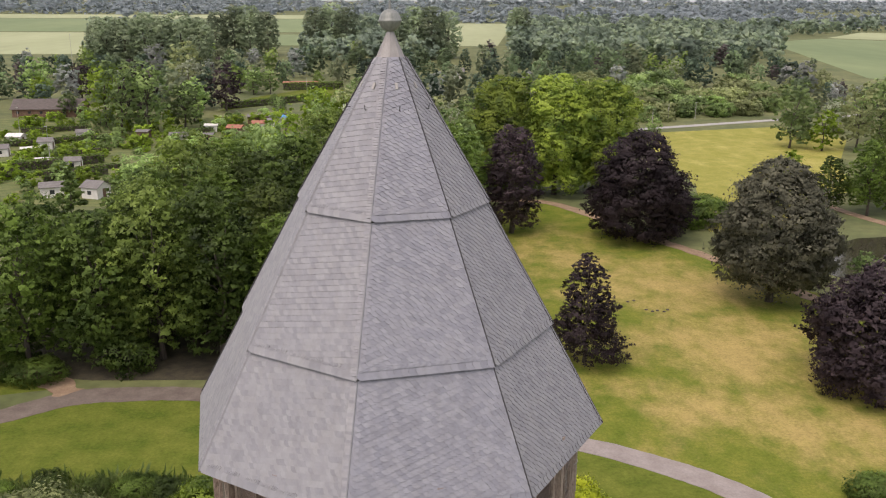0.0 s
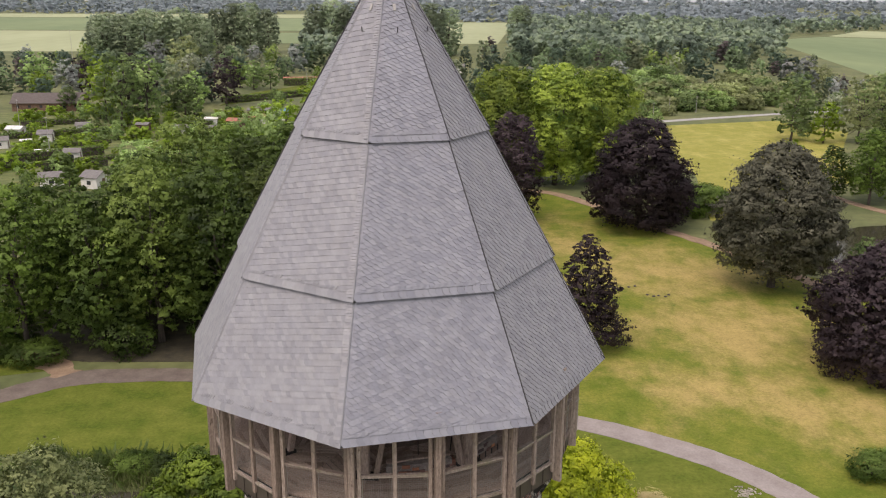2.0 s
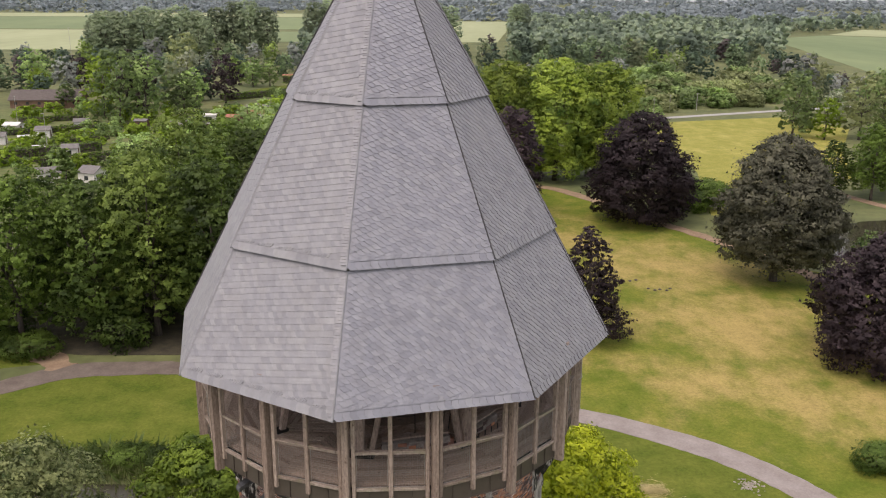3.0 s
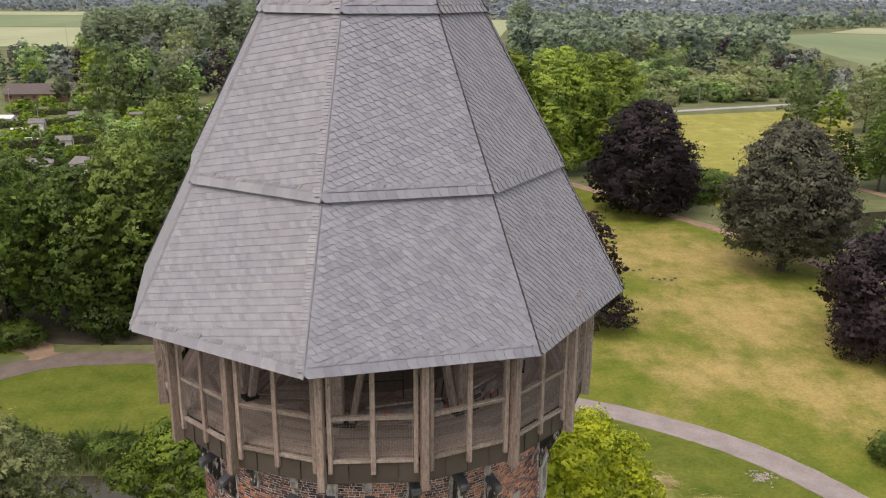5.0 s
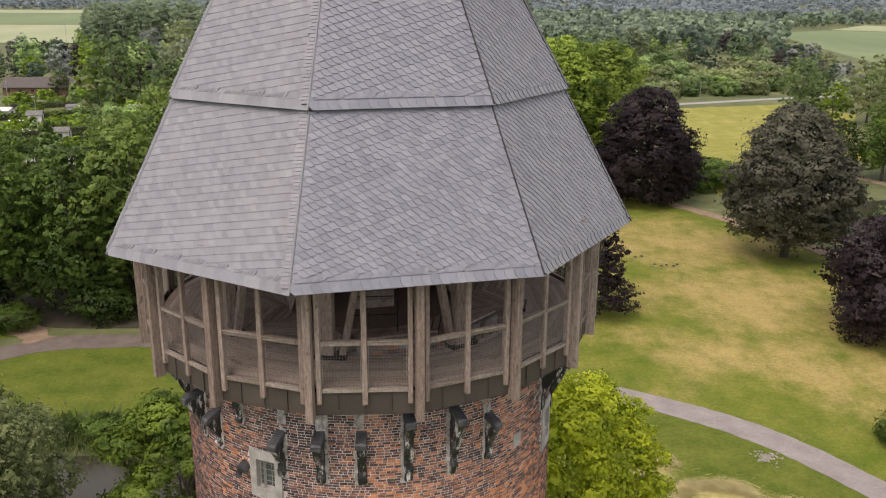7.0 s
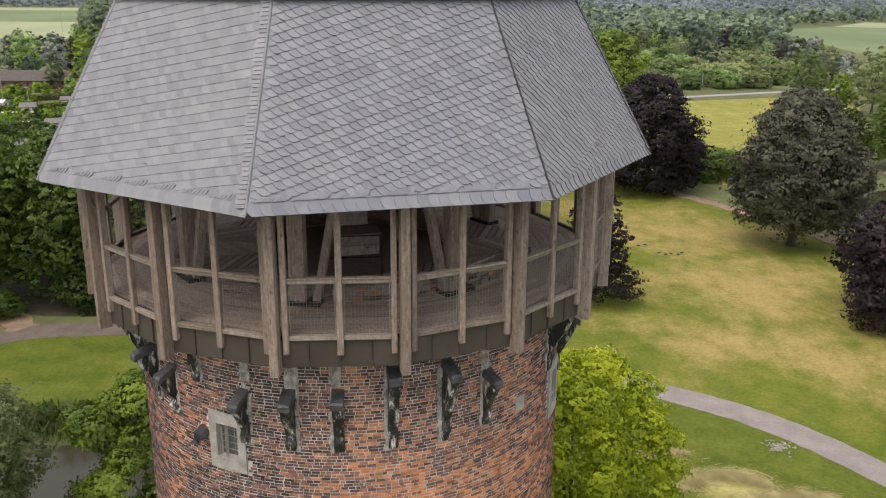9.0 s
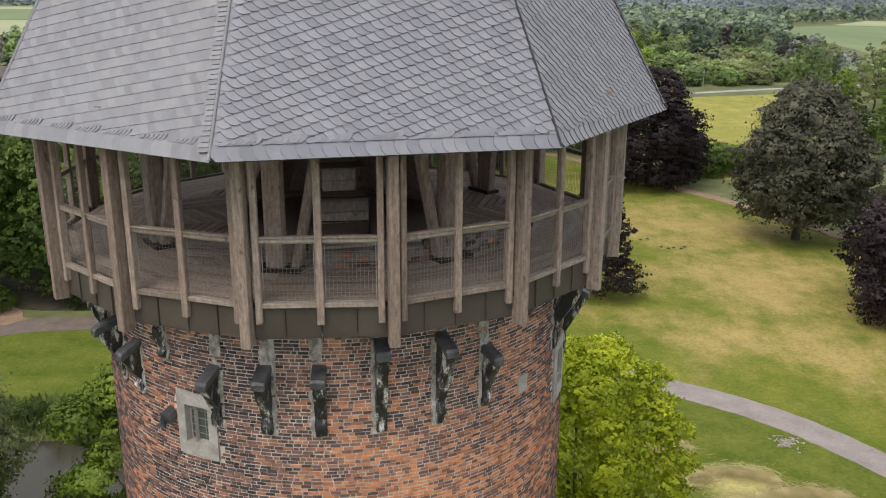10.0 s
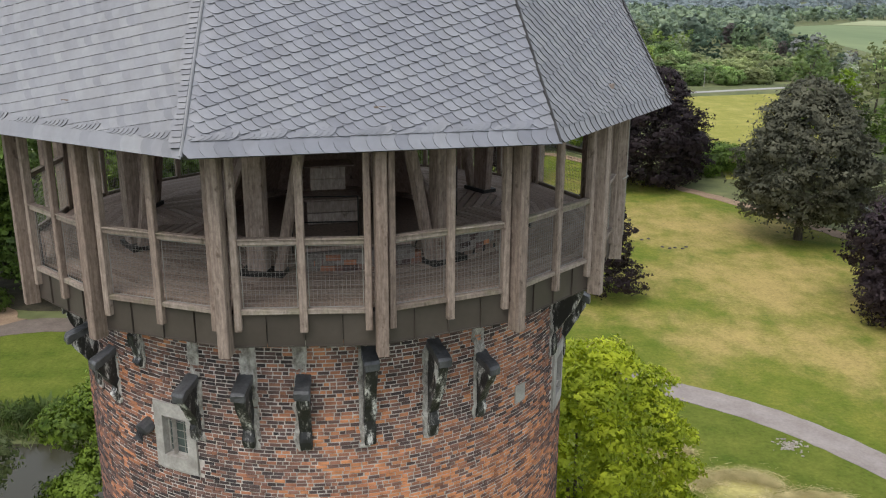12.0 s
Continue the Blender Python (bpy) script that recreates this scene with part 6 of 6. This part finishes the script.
def hedge(x0, y0, x1, y1, w, h, label, seed):
    """A clipped hedge: a dense box of leaf sprays on stems."""
    rr = np.random.RandomState(seed)
    L = math.hypot(x1 - x0, y1 - y0)
    n = int(L * (w + 2 * h) * 9)
    u, side = rr.rand(n) * L, rr.rand(n) * (w + 2 * h)
    vx = np.where(side < h, -w / 2, np.where(side < h + w, side - h - w / 2, w / 2)) + rr.normal(0, 0.07, n)
    vz = np.where(side < h, side, np.where(side < h + w, h, side - h - w)) + rr.normal(0, 0.07, n)
    c, s = (x1 - x0) / L, (y1 - y0) / L
    P = np.c_[x0 + u * c - vx * s, y0 + u * s + vx * c, np.maximum(vz, 0.05)]
    nr = rr.normal(size=(n, 3)) + np.array([0, 0, 0.7])
    nr /= np.linalg.norm(nr, axis=1)[:, None]
    t = np.cross(nr, rr.normal(size=(n, 3)))
    t /= np.linalg.norm(t, axis=1)[:, None]
    b2 = np.cross(nr, t)
    ob = thing("hedge", label, "hedge", None, "hedges")
    part("foliage", quads("foliage", np.stack([P - t * 0.3, P + b2 * 0.22, P + t * 0.3, P - b2 * 0.22], 1), LEAF["hedge"]), None, ob)
    b = Build()
    b.beam((x0, y0, h * 0.45), (x1, y1, h * 0.45), w * 0.8, h * 0.85, 0.05)
    part("core", b, M_BARK, ob)
    return ob


for i, q in enumerate(((-103, 168, -80, 184, 1.6, 2.2), (-100, 160, -74, 178, 1.2, 1.0), (-114, 205, -92, 216, 1.2, 1.6), (-76, 286, -45, 316, 1.4, 1.8), (-74, 282, -44, 310, 1.0, 1.0), (-64, 342, -40, 348, 1.6, 3.0), (-75, 225, -58, 236, 1.0, 1.4), (-120, 228, -104, 234, 1.0, 1.6), (-98, 190, -84, 200, 1.0, 1.2), (-84, 160, -74, 170, 1.0, 1.5))):
    hedge(*q, "long clipped green hedge between the gardens", 300 + i)
g = random.Random(12)
small_pale = at(shrub_kind("garden_bush", "mid_green", 2.6, 1.7, 330, 0.5, 48, "light green fruit bush on the allotments", "bush", "garden bushes"), -86, 200)
small = at(shrub_kind("garden_bush", "spring", 2.2, 1.8, 330, 0.5, 44, "green fruit bush on the allotments", "bush", "garden bushes"), -90, 205)
for i in range(380):
    x, y = g.uniform(-128, -46), g.uniform(140, 262)
    if x < -0.55 * (y + 26) - 4 or any(math.hypot(x - hx, y - hy) < 4 for hx, hy in ((-69.5, 211), (-68, 147.5), (-101.5, 202), (-77, 148), (-108.5, 192), (-63, 215), (-58, 228), (-49, 243), (-55, 250), (-93, 181))):
        continue
    put(small if i % 3 else small_pale, x, y, g.choice((0.4, 0.5, 0.7, 0.9, 1.1, 1.5)) * g.uniform(0.8, 1.2), g.uniform(0, 360))


def lamp(x, y, h, label):
    ob = thing("street_lamp", label, "street lamp", pose(x, y, 0, 0, 0, (x * 13) % 360), "street lamps")
    part("mast", Build().tube([(0, 0, -0.2), (0, 0, h)], [0.09, 0.055], 6), M_POLE, ob)
    part("lamp_head", Build().box(Matrix.Translation((0.3, 0, h)) @ Matrix.Rotation(radians(90), 4, "Y"), 0.16, 0.3, 0.8, 0.04), M_POLE, ob)


for x, y, h in ((-114.7, 216, 9), (-168, 386, 20), (-85, 233, 9), (-162, 480, 20), (-118, 400, 18), (-92, 182, 9), (-48, 300, 9)):
    lamp(x, y, h, "tall grey street lamp with a flat head")
for x, y in ((73.7, 256), (66, 244.5), (84, 262)):
    pole = thing("wooden_pole", "grey wooden pole beside the road", "pole", pose(x, y, 0), "roadside poles")
    part("shaft", Build().tube([(0, 0, -0.2), (0, 0, 5.5)], [0.1, 0.07], 6), M_POLE, pole)
    part("cross_arm", Build().beam((-0.4, 0, 5.2), (0.4, 0, 5.2), 0.08, 0.08), M_POLE, pole)

# ---- deck boards ----
deck = tagged(new("deck"), "grey timber decking laid in chevrons")
deck.parent = gallery


def board(poly, name="deck_board"):
    b = Build().slab(poly, Z_DECK - 0.04, Z_DECK)
    ob = part(name, b, M_DECK, deck)
    return ob


loose = Build()
count = 0
for k in range(16):
    a0, a1 = PH + 22.5 * k, PH + 22.5 * (k + 1)
    am = (a0 + a1) / 2
    d, s = polar(1, am), polar(1, am + 90)
    ca = math.cos(radians(11.25))
    # boards along the railing
    r = 4.02 * ca
    while r < 5.48 * ca - 0.02:
        r1 = min(r + 0.132, 5.48 * ca)
        t0, t1 = r * math.tan(radians(11.25)) - 0.003, r1 * math.tan(radians(11.25)) - 0.003
        q = [tuple((d * x + s * y)[:2]) for x, y in ((r, -t0), (r1, -t1), (r1, t1), (r, t0))]
        board(q)
        r += 0.14
    # slanting boards inside, turned the other way in every second sector
    sec = [tuple(polar(2.2, a0 + 0.1)[:2]), tuple(polar(4.0, a0 + 0.1)[:2]), tuple(polar(4.0, a1 - 0.1)[:2]), tuple(polar(2.2, a1 - 0.1)[:2])]
    w = polar(1, am + (52 if k % 2 else -52))
    nrm = Vector((-w.y, w.x, 0))
    for i in range(-40, 40):
        lo, hi = i * 0.178, i * 0.178 + 0.142
        strip_ = [tuple((w * x + nrm * y)[:2]) for x, y in ((-9, lo), (9, lo), (9, hi), (-9, hi))]
        cl = clip_to(strip_, sec)
        if len(cl) > 2 and area(cl) > 0.01:
            count += 1
            if area(cl) > 0.05 and count < 420 and k in (0, 1, 2, 3, 15, 14, 13, 7, 8):
                board(cl)
            else:
                loose.slab(cl, Z_DECK - 0.04, Z_DECK)
tagged(part("decking_rest", loose, M_DECK, deck), kind="stuff")

# ---- brick courses of the shaft ----
def brick_block(at_, jit):
    """A brick with worn arrises; at_ gives the place of (-1..1 along, -1..1 up, radius)."""
    j = lambda: 1 + random.uniform(-jit, jit)
    q = ((-1, -1), (1, -1), (1, 1), (-1, 1))
    p = [at_(x * 0.965 * j(), z * 0.91 * j(), R_WALL + 0.010) for x, z in q] + [at_(x * j(), z * j(), R_WALL + 0.001) for x, z in q] + [at_(x, z, R_WALL - 0.03) for x, z in q]
    return p, [(0, 1, 2, 3)] + [(b_ + i, b_ + 4 + i, b_ + 4 + (i + 1) % 4, b_ + (i + 1) % 4) for b_ in (0, 4) for i in range(4)]


random.seed(4)
brick_meshes = {}
for length in (0.172, 0.085):
    half = math.degrees(length / R_WALL) / 2
    b = Build()
    b.add(*brick_block(lambda x, z, r: polar(r, x * half, z * 0.0243), 0.0))
    brick_meshes[length] = b.mesh("brick", M_BRICK)
rng = random.Random(8)
rest = Build()
single = 0
JOINT = 0.018
for c in range(int((Z_BRICK1 - Z_BRICK0) / COURSE)):
    z = Z_BRICK0 + (c + 0.5) * COURSE
    s, total = rng.uniform(0, 0.2), 2 * math.pi * R_WALL
    end = s + total
    i = 0
    while s < end - 0.1:
        length = rng.choice((0.172, 0.172, 0.172, 0.16, 0.145, 0.125, 0.085, 0.085, 0.08))
        a = math.degrees((s + length / 2) / R_WALL) % 360 - 180
        half = math.degrees(length / R_WALL) / 2
        s += length + JOINT
        if any(abs((a - w[0] + 180) % 360 - 180) < WIN_HALF + half * 0.6 and w[1] - 0.02 < z < w[2] + 0.02 for w in WINDOWS):
            continue
        dz, pr, tl = rng.uniform(-0.004, 0.004), rng.uniform(-0.006, 0.008), rng.uniform(-0.4, 0.4)
        if single < 300 and length in brick_meshes and -94 < a < -64 and 22.0 < z < 24.1:
            single += 1
            ob = part("brick", brick_meshes[length], None, wall)
            ob.matrix_basis = Matrix.Translation(polar(pr, a, z + dz)) @ Matrix.Rotation(radians(a), 4, "Z")
        else:
            dl = rng.uniform(-0.06, 0.06)
            h0, h1 = 0.0243 + rng.uniform(-0.0035, 0.003), 0.0243 + rng.uniform(-0.0035, 0.003)
            if -160 < a < -15:
                rest.add(*brick_block(lambda x, y, r: polar(r + pr, a + x * half + dl, z + dz + y * (h0 if x < 0 else h1)), 0.09))
                continue
            p = [polar(r + pr, a + x + dl, z + dz + y) for r in (R_WALL + 0.008, R_WALL - 0.03) for x, y in ((-half, -h0), (half, -h1), (-half, h0), (half, h1))]
            rest.add(p, [(0, 1, 3, 2), (0, 4, 5, 1), (1, 5, 7, 3), (3, 7, 6, 2), (2, 6, 4, 0)])
tagged(part("brickwork", rest, M_BRICK, wall), kind="stuff")
